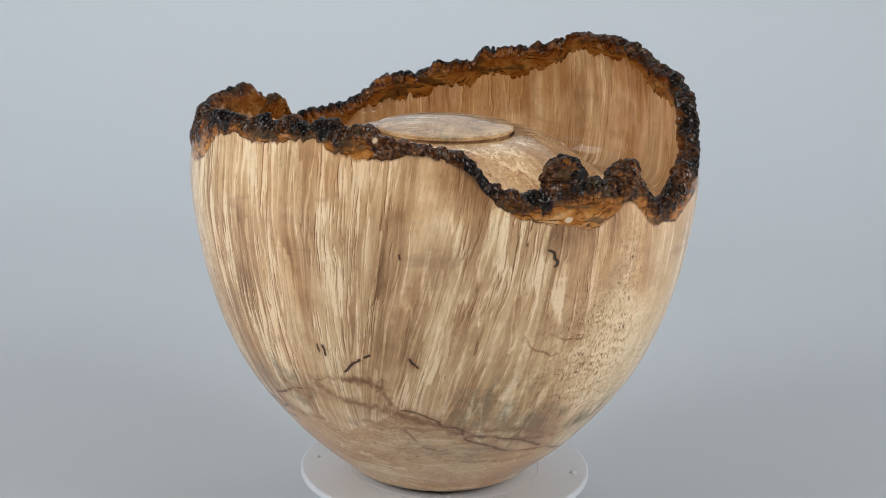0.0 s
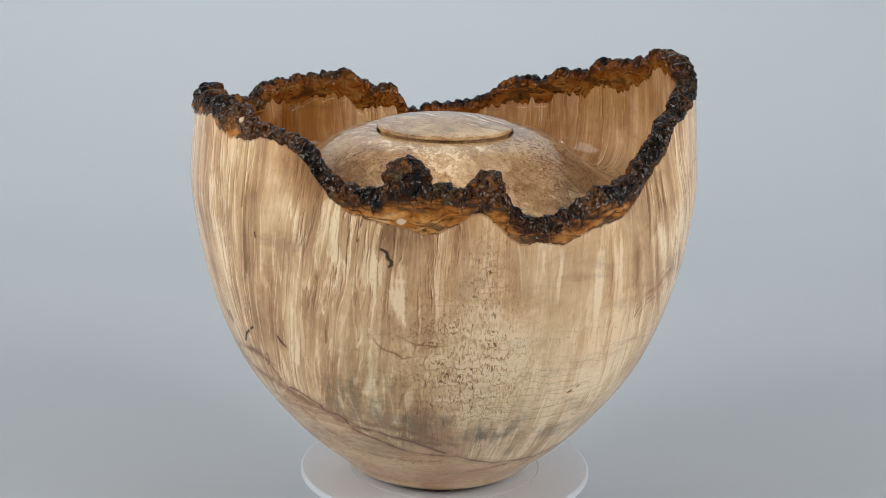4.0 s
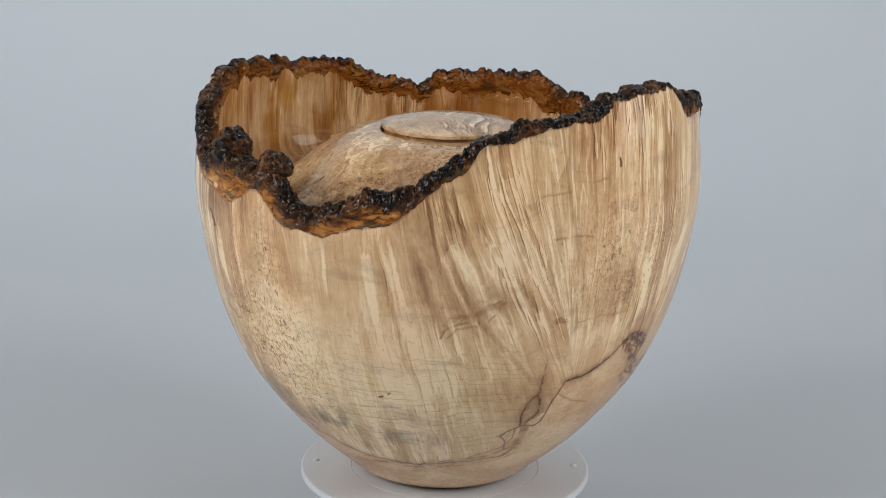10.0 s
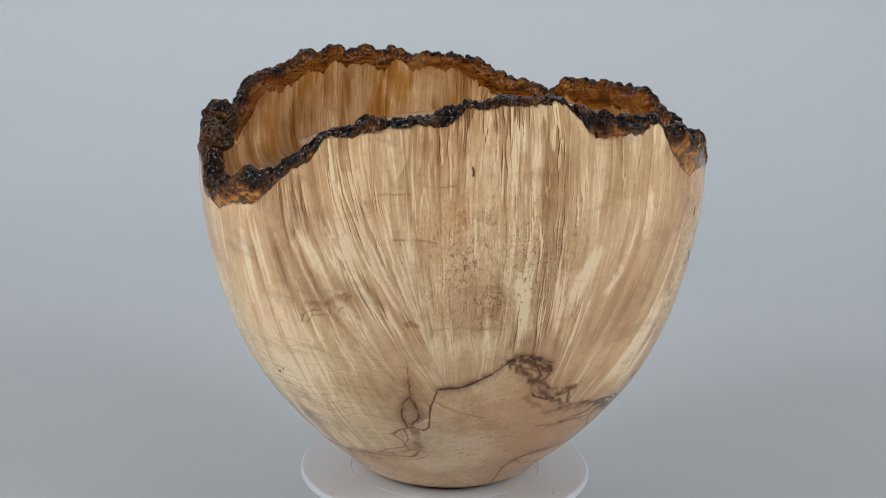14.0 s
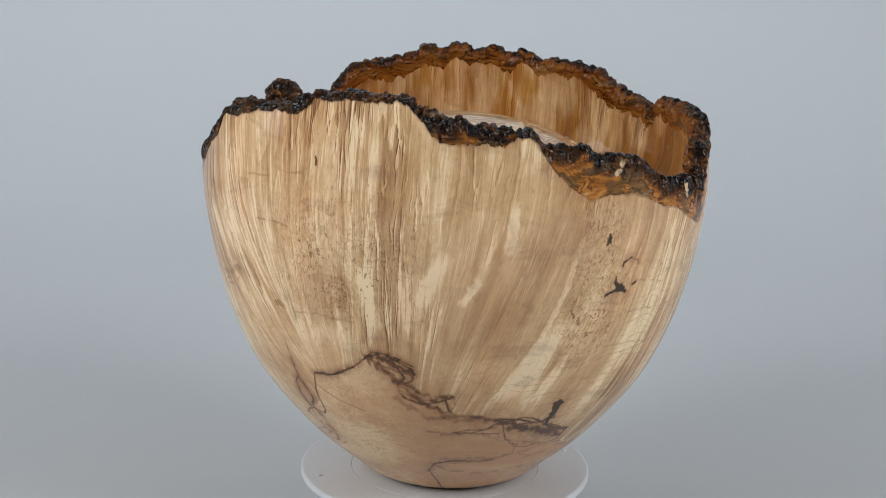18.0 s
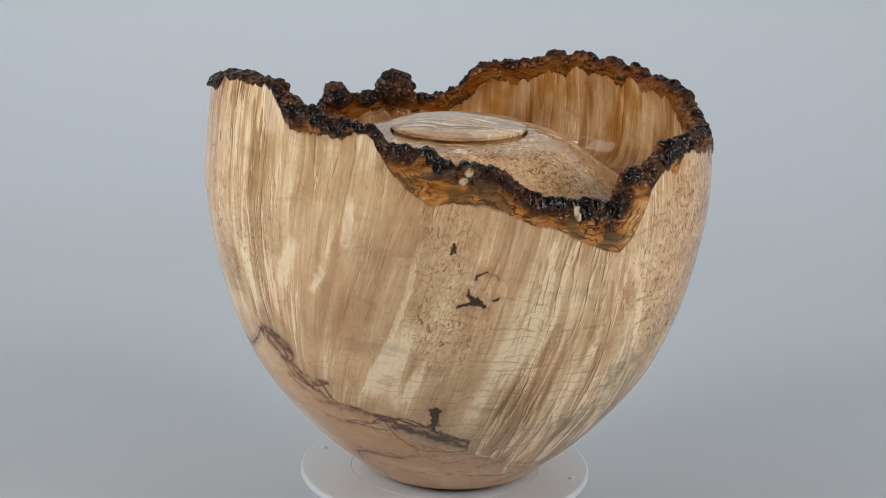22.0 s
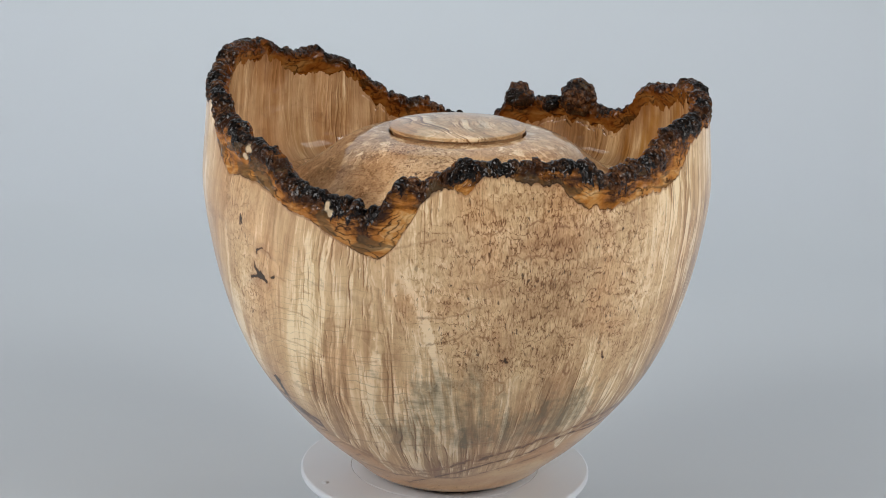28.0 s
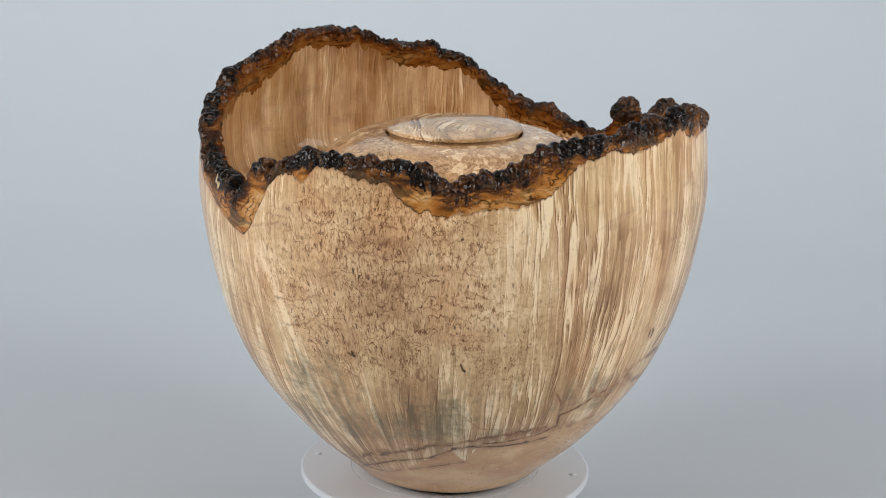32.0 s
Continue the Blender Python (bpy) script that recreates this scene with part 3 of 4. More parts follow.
    streak(6, -0.12, (91.7, 125), (88.3, 102), (85.0, 82))
    streak(9, 0.18, (118.9, 170), (115.2, 136), (110.7, 92))
    streak(3, -0.18, (117.4, 132), (114.1, 99), (109.9, 73))
    streak(3, 0.2, (122.2, 166), (119.6, 128), (113.4, 84), (108.2, 51))
    streak(3, -0.16, (124.9, 141), (121.6, 109), (116.3, 70))
    streak(3, 0.2, (129.3, 160), (127.6, 126), (122.4, 85))
    streak(3, -0.14, (128.1, 147), (125.8, 112), (120.8, 73))
    streak(4, 0.16, (133.4, 166), (133.2, 131), (129.9, 91))
    streak(2, 0.22, (143.8, 165), (146.1, 131), (147.2, 94))
    streak(6, 0.12, (116.8, 149), (117.1, 114), (116.8, 75))
    streak(3, -0.14, (120.6, 151), (119.6, 115), (117.5, 83))
    streak(5, -0.12, (129.4, 168), (129.2, 141), (127.4, 111))
    streak(6, 0.12, (133.6, 163), (133.0, 121), (133.9, 74))
    streak(8, -0.12, (145.4, 116), (150.7, 86), (153.9, 69))
    streak(5, -0.12, (199.4, 185), (200.7, 159), (198.3, 138))
    streak(6, 0.14, (203.6, 134), (206.1, 115), (210.8, 95))
    streak(6, 0.12, (146.7, 161), (147.1, 126), (150.3, 83))
    streak(4, 0.16, (138.7, 173), (143.8, 146), (147.2, 112))
    streak(14, 0.14, (247.3, 185), (246.5, 158), (247.0, 127))
    streak(7, -0.15, (267.5, 191), (264.9, 157), (261.8, 122), (258.5, 91))
    streak(9, -0.12, (281.3, 191), (279.4, 165), (275.7, 131))
    streak(6, 0.2, (279.9, 188), (276.5, 169), (273.7, 145))
    streak(4, 0.2, (294.8, 170), (294.8, 153), (296.4, 136))
    streak(5, 0.14, (285.2, 165), (283.0, 134), (280.1, 98))
    streak(3, -0.12, (288.4, 181), (287.4, 151), (284.8, 116))
    streak(5, 0.16, (294.3, 114), (290.1, 92), (286.0, 68))
    streak(6, 0.14, (265.0, 177), (263.6, 150), (258.9, 114))
    streak(4, -0.14, (258.0, 189), (257.2, 162), (254.1, 130))
    streak(10, 0.16, (247.3, 45), (259.2, 55), (268.0, 52))
    streak(8, -0.12, (249.4, 83), (253.1, 89), (255.9, 85))
    streak(9, -0.55, (84.0, 66), (92.0, 61), (102.0, 55))
    # burl, calm wood, grey spalting, heartwood
    zone("burl", 310, 112, 26, 36, 0.55)
    zone("burl", 314, 170, 10, 26, 0.5)
    zone("burl", 293, 130, 16, 40, 0.2)
    zone("burl", 162, 172, 50, 41, 1.0)
    zone("burl", 160, 131, 38, 31, 1.0)
    zone("burl", 176, 158, 56, 48, 1.0)
    zone("burl", 199, 117, 25, 36, 0.6)
    zone("burl", 98, 171, 20, 48, 0.7)
    zone("burl", 95, 130, 18, 17, 0.7)
    zone("burl", 33, 170, 32, 34, 0.6)
    zone("burl", 47, 173, 30, 34, 0.5)
    zone("burl", 81, 46, 22, 12, 1.0)
    zone("burl", 292, 30, 20, 12, 1.0)
    zone("burl", 304, 110, 22, 34, 0.35)
    zone("burl", 80, 47, 22, 12, 0.8)
    zone("plain", 76, 157, 24, 40, 1.0)
    zone("plain", 79, 147, 20, 45, 1.0)
    zone("plain", 73, 101, 20, 16, 0.9)
    zone("plain", 34, 118, 30, 14, 1.0)
    zone("plain", 33, 65, 40, 26, 0.9)
    zone("plain", 330, 164, 18, 40, 0.6)
    zone("plain", 336, 92, 32, 30, 0.6)
    zone("plain", 329, 79, 28, 20, 0.6)
    zone("plain", 37, 57, 34, 20, 0.9)
    zone("plain", 337, 18, 60, 9, 0.9)
    zone("plain", 187, 23, 60, 8, 0.6)
    zone("stain", 229, 82, 10, 10, 1.6)
    zone("stain", 278, 86, 16, 16, 0.63)
    zone("stain", 288, 97, 14, 14, 0.56)
    zone("stain", 264, 46, 22, 10, 0.56)
    zone("stain", 329, 43, 10, 8, 0.56)
    zone("stain", 251, 80, 12, 8, 0.42)
    zone("stain", 301, 68, 20, 10, 0.56)
    zone("stain", 316, 61, 14, 8, 0.63)
    zone("stain", 325, 125, 12, 6, 0.42)
    zone("stain", 341, 58, 26, 8, 0.35)
    zone("stain", 348, 57, 20, 8, 0.42)
    zone("stain", 326, 69, 16, 16, 0.49)
    zone("stain", 94, 51, 14, 5, 1.6)
    zone("stain", 89, 58, 10, 5, 1.4)
    zone("stain", 109, 84, 16, 16, 0.28)
    zone("stain", 156, 64, 30, 12, 0.77)
    zone("stain", 145, 101, 14, 16, 0.49)
    zone("stain", 176, 72, 22, 9, 0.63)
    zone("stain", 134, 60, 14, 16, 0.35)
    zone("stain", 130, 105, 7, 4, 0.63)
    zone("stain", 161, 63, 24, 10, 0.70)
    zone("stain", 180, 69, 20, 12, 0.70)
    zone("stain", 217, 80, 14, 8, 0.63)
    zone("stain", 232, 84, 8, 5, 1.6)
    zone("stain", 204, 97, 16, 14, 0.35)
    zone("stain", 185, 27, 26, 6, 0.49)
    zone("stain", 200, 63, 14, 5, 0.70)
    zone("stain", 150, 88, 40, 22, 0.36)
    zone("stain", 168, 66, 44, 11, 0.34)
    zone("stain", 142, 62, 24, 22, 0.25)
    zone("stain", 183, 84, 26, 20, 0.5)
    zone("stain", 222, 92, 18, 14, 0.7)
    zone("stain", 281, 70, 26, 20, 0.6)
    zone("stain", 254, 52, 26, 14, 0.4)
    zone("rings", 320, 70, 60, 40, 1.0)
    zone("rings", 345, 80, 60, 40, 0.8)
    zone("rings", 116, 115, 40, 60, 1.0)
    zone("rings", 136, 85, 40, 40, 0.9)
    zone("rings", 104, 90, 30, 40, 0.7)
    zone("tone", 212, 150, 50, 60, -0.06)
    zone("tone", 38, 150, 60, 50, 0.06)
    zone("tone", 342, 68, 60, 36, 0.17)
    zone("tone", 77, 145, 34, 50, 0.10)
    zone("plain", 346, 150, 40, 60, 0.5)
    zone("red", 78, 55, 22, 10, 0.5)
    zone("red", 20, 47, 8, 8, 0.6)
    zone("tone", 72, 143, 24, 30, -0.08)
    zone("tone", 35, 55, 36, 16, 0.12)
    zone("tone", 333, 130, 40, 50, 0.05)
    zone("tone", 123, 109, 26, 40, 0.08)
    zone("tone", 160, 145, 40, 40, -0.06)
    zone("tone", 174, 151, 40, 30, -0.05)
    zone("tone", 298, 124, 30, 40, -0.03)
    zone("tone", 30, 106, 26, 12, 0.10)
    zone("tone", 37, 88, 16, 8, 0.06)
    zone("burl", 162, 171, 30, 50, 1.0)
    zone("burl", 182, 190, 30, 40, 0.9)
    zone("burl", 311, 128, 20, 44, 0.35)
    zone("plain", 81, 171, 22, 50, 0.9)
    zone("plain", 79, 129, 26, 30, 0.9)
    zone("tone", 80, 144, 26, 40, -0.06)
    zone("tone", 337, 122, 50, 55, 0.12)
    zone("plain", 339, 129, 40, 50, 0.6)
    zone("tone", 353, 110, 40, 45, 0.08)
    zone("tone", 29, 190, 60, 50, 0.05)
    zone("tone", 168, 159, 70, 50, -0.05)
    # spalting lines, cracks, worm holes
    ink(1.3, 1.3, (292.1, 182), (293.3, 180), (293.5, 177), (294.3, 175), (294.2, 173), (293.7, 172))
    ink(1, 1.3, (242.0, 119), (242.4, 116), (242.5, 113))
    ink(1, 1.3, (247.0, 104), (248.6, 108), (250.0, 111), (251.1, 113))
    ink(0.7, 1.3, (252.4, 115), (253.8, 117))
    ink(1, 1.3, (263.1, 116), (263.7, 114), (264.9, 111))
    ink(0.6, 1.3, (261.3, 180), (261.5, 177))
    ink(1.6, 0.4, (236.7, 93), (242.8, 98), (247.7, 99), (251.0, 100), (254.1, 98), (256.3, 101), (255.8, 95), (254.0, 92))
    ink(1.8, 0.55, (258.9, 81), (263.1, 80), (266.7, 77), (269.6, 73), (271.0, 69), (274.9, 68), (278.1, 65), (280.8, 61), (286.9, 59), (296.9, 54), (306.9, 45))
    ink(0.6, 0.5, (289.0, 130), (290.3, 124), (291.9, 121), (294.0, 119), (296.3, 116), (297.6, 117))
    ink(0.7, 0.6, (316.4, 127), (317.2, 124))
    ink(0.8, 0.3, (250.7, 69), (255.5, 73), (258.1, 77))
    ink(0.4, 0.25, (316.9, 74), (326.1, 70), (333.8, 70), (341.5, 70), (350.1, 73))
    ink(0.4, 0.25, (317.4, 81), (327.7, 78), (336.5, 78), (345.4, 80))
    ink(0.35, 0.2, (316.4, 90), (327.7, 89), (337.5, 90), (348.2, 92))
    ink(0.35, 0.2, (312.3, 62), (324.0, 58), (336.0, 57), (351.1, 61))
    ink(0.7, 0.7, (339.9, 86), (340.8, 87))
    ink(0.5, 0.5, (342.4, 89), (342.9, 90))
    ink(0.8, 0.35, (355.4, 129), (356.4, 134), (359.0, 138), (361.1, 139), (363.2, 141), (364.3, 146), (366.3, 150), (368.1, 152))
    ink(0.6, 0.3, (356.8, 129), (358.8, 135), (362.5, 137), (364.8, 136), (365.9, 141), (368.3, 146))
    ink(0.9, 0.4, (3.1, 144), (3.7, 138), (5.2, 134))
    ink(1.4, 0.55, (276.5, 66), (278.0, 58), (285.8, 52), (293.6, 45), (302.2, 43), (310.9, 42), (318.5, 37), (326.8, 33), (335.6, 32), (347.0, 31), (358.2, 34), (367.6, 36), (378.7, 38), (381.4, 43))
    ink(1.2, 0.35, (269.9, 40), (283.3, 37), (294.9, 36), (305.3, 37))
    ink(1.1, 0.8, (21.1, 101), (21.1, 94), (21.2, 88), (22.4, 83), (23.3, 75), (22.4, 71), (21.1, 68))
    ink(1, 0.75, (21.2, 88), (19.4, 84), (18.5, 77), (18.4, 72), (19.3, 65))
    ink(0.9, 0.6, (14.2, 57), (17.4, 62), (20.4, 65), (24.2, 63), (25.7, 66), (26.0, 74), (26.5, 83), (27.7, 91), (28.3, 95))
    ink(1.3, 0.85, (28.3, 95), (32.8, 96), (37.2, 100), (41.5, 106), (44.1, 112), (46.2, 117), (50.1, 117), (55.7, 110))
    ink(0.8, 0.5, (14.2, 57), (16.9, 52), (17.7, 45))
    ink(1.2, 0.45, (305.5, 23), (320.7, 26), (335.5, 30), (346.1, 31), (355.7, 35), (364.3, 38), (372.5, 39), (378.0, 44), (383.3, 48))
    ink(0.7, 0.4, (329.4, 29), (345.3, 28), (366.5, 32), (379.3, 35), (384.6, 40))
    ink(1.3, 0.85, (45.4, 114), (48.5, 117), (52.2, 113), (55.4, 108), (56.0, 105))
    ink(0.8, 0.6, (56.0, 105), (52.7, 105), (49.7, 108), (47.3, 110), (48.0, 115))
    ink(1, 0.6, (55.7, 104), (55.2, 100), (53.2, 98), (51.6, 94), (53.8, 90), (58.0, 87), (62.1, 87), (65.5, 90))
    ink(0.7, 0.5, (65.5, 90), (66.1, 84), (62.4, 74))
    ink(1.4, 0.75, (75.4, 73), (82.6, 72), (92.0, 67), (94.5, 72))
    ink(0.9, 0.6, (66.0, 63), (72.8, 62), (79.5, 61))
    ink(0.5, 0.35, (27.4, 86), (33.2, 79), (40.7, 74))
    ink(0.6, 0.4, (21.2, 112), (21.3, 106), (20.8, 101))
    ink(0.7, 0.4, (13.3, 57), (18.2, 63), (18.8, 54), (16.5, 47), (4.5, 38), (-20.1, 26))
    ink(0.4, 0.25, (26.8, 134), (32.9, 136), (41.5, 135))
    ink(1, 0.6, (63.8, 77), (68.2, 77), (72.7, 76), (78.0, 72))
    ink(0.9, 0.6, (65.4, 63), (70.2, 65), (75.1, 65), (78.4, 71))
    ink(1.4, 0.75, (56.0, 25), (59.0, 33), (65.9, 37), (76.5, 36), (81.1, 37))
    ink(0.9, 0.6, (56.0, 25), (58.4, 15), (61.8, 3))
    ink(0.8, 0.4, (65.1, 92), (62.3, 89), (59.5, 86), (55.2, 87), (52.7, 90))
    ink(0.9, 1.3, (98.5, 188), (98.8, 185), (98.9, 182))
    ink(0.7, 1.3, (98.5, 187), (98.2, 182))
    ink(1.1, 1.3, (103.1, 167), (103.2, 169), (104.0, 170), (105.5, 171))
    ink(0.6, 0.5, (105.5, 171), (107.2, 169), (107.8, 166))
    ink(1.1, 1.3, (107.0, 154), (108.1, 155))
    ink(0.6, 0.6, (91.2, 144), (91.9, 140), (91.7, 139))
    ink(0.6, 0.6, (93.3, 138), (94.0, 136), (93.6, 134), (93.1, 136))
    ink(0.6, 0.5, (96.6, 123), (97.1, 121))
    ink(0.5, 0.5, (98.0, 119), (98.7, 115))
    ink(1.2, 0.65, (51.7, 96), (52.0, 91), (53.4, 87), (57.9, 84), (63.6, 88), (64.4, 80), (67.0, 76), (73.9, 75), (79.7, 70))
    ink(1.1, 0.7, (51.7, 96), (53.6, 102), (51.1, 113), (44.5, 114))
    ink(1, 0.55, (64.1, 61), (71.5, 63), (78.2, 67))
    ink(0.8, 0.45, (65.8, 34), (77.6, 36), (89.3, 41), (97.2, 35), (109.2, 42), (119.6, 34))
    ink(0.6, 0.4, (84.5, 51), (86.8, 47), (88.1, 40))
    ink(0.6, 0.45, (89.6, 25), (99.5, 23), (111.2, 27))
    ink(1.2, 0.8, (93.9, 65), (95.8, 61))
    ink(1.2, 0.8, (79.9, 70), (85.4, 73), (90.0, 70), (94.5, 63), (99.4, 59), (104.3, 55))
    ink(0.8, 0.6, (79.8, 69), (81.7, 58), (84.8, 51), (88.8, 47), (99.2, 46), (104.0, 48), (104.3, 55))
    ink(0.4, 0.25, (107.8, 156), (112.7, 154), (117.8, 150))
    ink(0.4, 0.25, (107.0, 137), (114.6, 136), (121.4, 131))
    ink(0.4, 0.2, (102.5, 116), (111.6, 115), (120.0, 111))
    ink(0.4, 0.2, (98.8, 96), (107.0, 96), (117.2, 92))
    ink(1.3, 0.5, (104.6, 22), (123.4, 19), (140.9, 21), (156.4, 22), (167.4, 29), (180.2, 35), (190.8, 40))
    ink(1.6, 0.7, (186.6, 52), (192.0, 54), (204.0, 53), (217.4, 55))
    ink(0.4, 0.25, (115.4, 131), (127.5, 133), (136.7, 132))
    ink(0.4, 0.22, (109.4, 109), (123.2, 111), (136.2, 114))
    ink(0.4, 0.22, (108.3, 82), (123.8, 85), (139.3, 87))
    ink(0.4, 0.25, (105.4, 61), (123.9, 64), (141.5, 70))
    ink(0.5, 0.3, (109.3, 47), (132.7, 52), (150.9, 54), (164.7, 57))
    ink(1, 1.3, (162.3, 119), (162.8, 116))
    ink(0.9, 1.3, (187.6, 114), (188.5, 111))
    ink(0.9, 0.4, (176.2, 119), (178.2, 113), (179.3, 107), (178.8, 103), (177.4, 107))
    ink(0.5, 0.4, (159.9, 102), (161.2, 105), (162.6, 102), (163.1, 97), (161.9, 94), (160.4, 97))
    ink(0.6, 0.35, (143.1, 144), (145.5, 144), (149.1, 145), (153.8, 149), (157.3, 151))
    ink(0.6, 0.35, (144.8, 127), (149.1, 129), (154.0, 135), (159.0, 131))
    ink(0.6, 0.3, (152.5, 166), (156.0, 163), (159.4, 164), (162.9, 166))
    ink(1.6, 0.6, (126.6, 11), (165.5, 37), (178.8, 43), (186.4, 51), (194.9, 56), (203.7, 57), (212.6, 59), (218.2, 64), (217.1, 73), (221.6, 76), (228.1, 83), (234.5, 86))
    ink(0.7, 0.4, (125.4, 26), (139.0, 27), (165.9, 39))
    ink(0.8, 1.3, (161.5, 117), (162.0, 116))
    ink(0.9, 1.3, (187.5, 115), (188.2, 112))
    ink(0.7, 0.45, (177.7, 111), (179.0, 113), (179.8, 109), (179.2, 104), (178.1, 105), (177.7, 111))
    ink(1, 1.3, (240.6, 119), (240.9, 115))
    ink(1.2, 0.5, (212.9, 90), (215.4, 84), (216.4, 74))
    ink(0.6, 0.4, (199.5, 98), (201.0, 86), (206.0, 69))
    ink(0.5, 0.35, (188.9, 79), (193.9, 69), (202.2, 67))
    ink(0.6, 0.35, (161.8, 181), (167.9, 180), (173.8, 179))
    ink(0.6, 0.35, (166.3, 161), (172.5, 166), (178.4, 162))
    ink(3.2, 1.3, (94.0, 81), (94.9, 83), (95.4, 80), (94.5, 76))
    ink(2, 1.3, (94.5, 76), (93.9, 71), (93.9, 65))
    ink(2.6, 1.3, (101.6, 157), (102.6, 155), (103.8, 155), (104.5, 153))
    ink(2.2, 1.3, (102.2, 153), (103.7, 152), (105.0, 151))
    ink(1.3, 1.3, (99.6, 151), (100.5, 151), (102.2, 153))
    ink(1, 1.3, (101.6, 157), (101.7, 160))
    ink(3, 0.35, (271.0, 67), (274.2, 64), (277.5, 61))
    ink(2, 0.5, (94.0, 84), (94.9, 77), (95.3, 69))
    ink(3, 0.5, (231.0, 84), (235.5, 86))
    ink(8, 0.3, (82.6, 64), (89.0, 60), (97.3, 52))
    ink(0.6, 0.5, (82.8, 66), (87.1, 59), (87.1, 49))
    ink(0.5, 0.35, (78.4, 65), (83.2, 56), (87.0, 47))
    ink(0.5, 0.4, (82.3, 61), (86.6, 58), (92.7, 56))
    ink(2.4, 0.3, (260.4, 66), (264.3, 52), (271.4, 48))
    ink(0.6, 0.35, (274.7, 97), (277.6, 86), (282.8, 68))
    ink(0.6, 0.3, (280.9, 116), (277.5, 94), (274.8, 77))
    ink(0.8, 0.45, (294.8, 130), (298.6, 126), (302.4, 124), (306.1, 126))
    ink(0.5, 0.3, (355.6, 133), (361.5, 143), (368.9, 150))
    ink(0.6, 0.3, (18.8, 187), (25.8, 187), (30.4, 183))
    ink(0.4, 0.35, (23.8, 218), (27.2, 217), (31.2, 218))
    ink(0.6, 0.9, (34.4, 228), (34.7, 224))
    ink(0.4, 0.3, (15.4, 211), (22.1, 213))
    ink(0.5, 0.35, (138.7, 184), (143.3, 188), (146.6, 190))
    ink(0.7, 0.4, (155.1, 195), (158.5, 194), (160.2, 197))
    ink(0.7, 0.4, (164.1, 196), (167.5, 200), (170.8, 198), (174.2, 196))
    ink(0.7, 0.35, (156.1, 211), (157.9, 206), (159.0, 202))
    ink(0.6, 0.35, (160.1, 210), (162.9, 209), (164.1, 206))
    ink(0.5, 0.5, (98.0, 186), (98.5, 182))
    ink(5, 0.34, (81.3, 67), (88.7, 63), (96.0, 58), (101.3, 53))
    ink(3, 0.3, (65.2, 74), (72.9, 72), (80.5, 71))
    ink(6, 0.5, (225.0, 87), (228.2, 82), (232.6, 79))
    ink(3, 0.3, (235.6, 96), (244.9, 98), (250.9, 97), (254.0, 101))
    ink(4, 0.26, (248.2, 70), (257.8, 66), (267.4, 66), (278.4, 68))
    ink(7, 0.42, (236.8, 93), (242.8, 84), (250.5, 81), (258.5, 79))
    ink(5, 0.34, (258.5, 79), (266.2, 74), (275.4, 68), (284.8, 65), (296.2, 63), (310.4, 52))
    ink(5, 0.34, (155.3, 41), (170.1, 48), (186.0, 57), (200.8, 63), (217.3, 62), (233.6, 63))
    ink(3, 0.36, (58.6, 62), (73.0, 61), (82.5, 55), (93.3, 49), (104.7, 45), (116.3, 36), (130.2, 29), (149.7, 26))
    ink(2, 0.34, (57.6, 33), (65.8, 26), (80.2, 22), (97.8, 24), (112.5, 33))
    # broad bands, smears and stains
    streak(15, -0.26, (282.2, 184), (280.0, 164), (276.2, 129), (273.4, 104))
    streak(13, -0.22, (265.8, 171), (262.8, 144), (258.4, 106))
    streak(7, 0.22, (274.2, 172), (270.1, 146), (266.0, 121))
    streak(6, 0.2, (278.2, 153), (276.7, 129), (275.1, 104))
    streak(5, 0.24, (296.6, 174), (295.7, 155), (295.9, 137))
    streak(12, 0.14, (245.9, 210), (246.5, 178), (247.0, 150))
    streak(5, 0.2, (290.6, 138), (288.5, 104), (283.8, 73))
    streak(4, 0.2, (299.2, 102), (295.0, 79), (291.4, 61))
    streak(8, -0.16, (300.8, 174), (301.0, 145), (300.7, 115))
    ink(6, 0.5, (245.9, 99), (253.7, 99), (255.6, 95))
    ink(5, 0.42, (256.1, 92), (257.8, 83), (260.5, 76), (269.4, 70))
    ink(5, 0.4, (269.4, 70), (278.7, 61), (291.9, 57), (305.3, 53))
    zone("stain", 227.6, 83, 10, 14, 1.0)
    zone("stain", 286.0, 45, 20, 10, 1.0)
    zone("stain", 301.0, 74, 16, 8, 0.7)
    zone("burl", 292.4, 35, 26, 14, 1.0)
    zone("burl", 314.9, 96, 30, 40, 0.8)
    zone("tone", 258.5, 61, 40, 16, 0.14)
    streak(16, -0.15, (354.8, 206), (355.1, 180), (358.8, 145), (366.6, 101))
    streak(12, 0.14, (358.8, 190), (363.9, 150), (377.4, 97))
    streak(7, 0.22, (4.6, 211), (10.5, 172), (22.6, 133))
    streak(6, -0.16, (2.6, 216), (8.2, 175), (18.3, 138))
    streak(10, 0.12, (344.5, 182), (347.6, 145), (352.5, 102))
    streak(12, -0.1, (341.6, 182), (343.6, 145), (346.8, 109))
    streak(10, 0.14, (323.4, 180), (325.2, 158), (327.6, 135))
    streak(4, 0.2, (339.2, 179), (339.6, 165), (341.5, 142))
    streak(3, 0.2, (353.4, 201), (356.6, 174), (360.2, 151))
    ink(5, 0.3, (356.9, 140), (362.0, 143), (368.1, 151))
    zone("stain", 345.5, 54, 20, 8, 0.6)
    zone("stain", 316.6, 59, 18, 7, 0.5)
    zone("stain", 333.2, 105, 24, 8, 0.4)
    zone("tone", 342.3, 102, 60, 40, 0.12)
    zone("plain", 342.5, 136, 60, 60, 0.5)
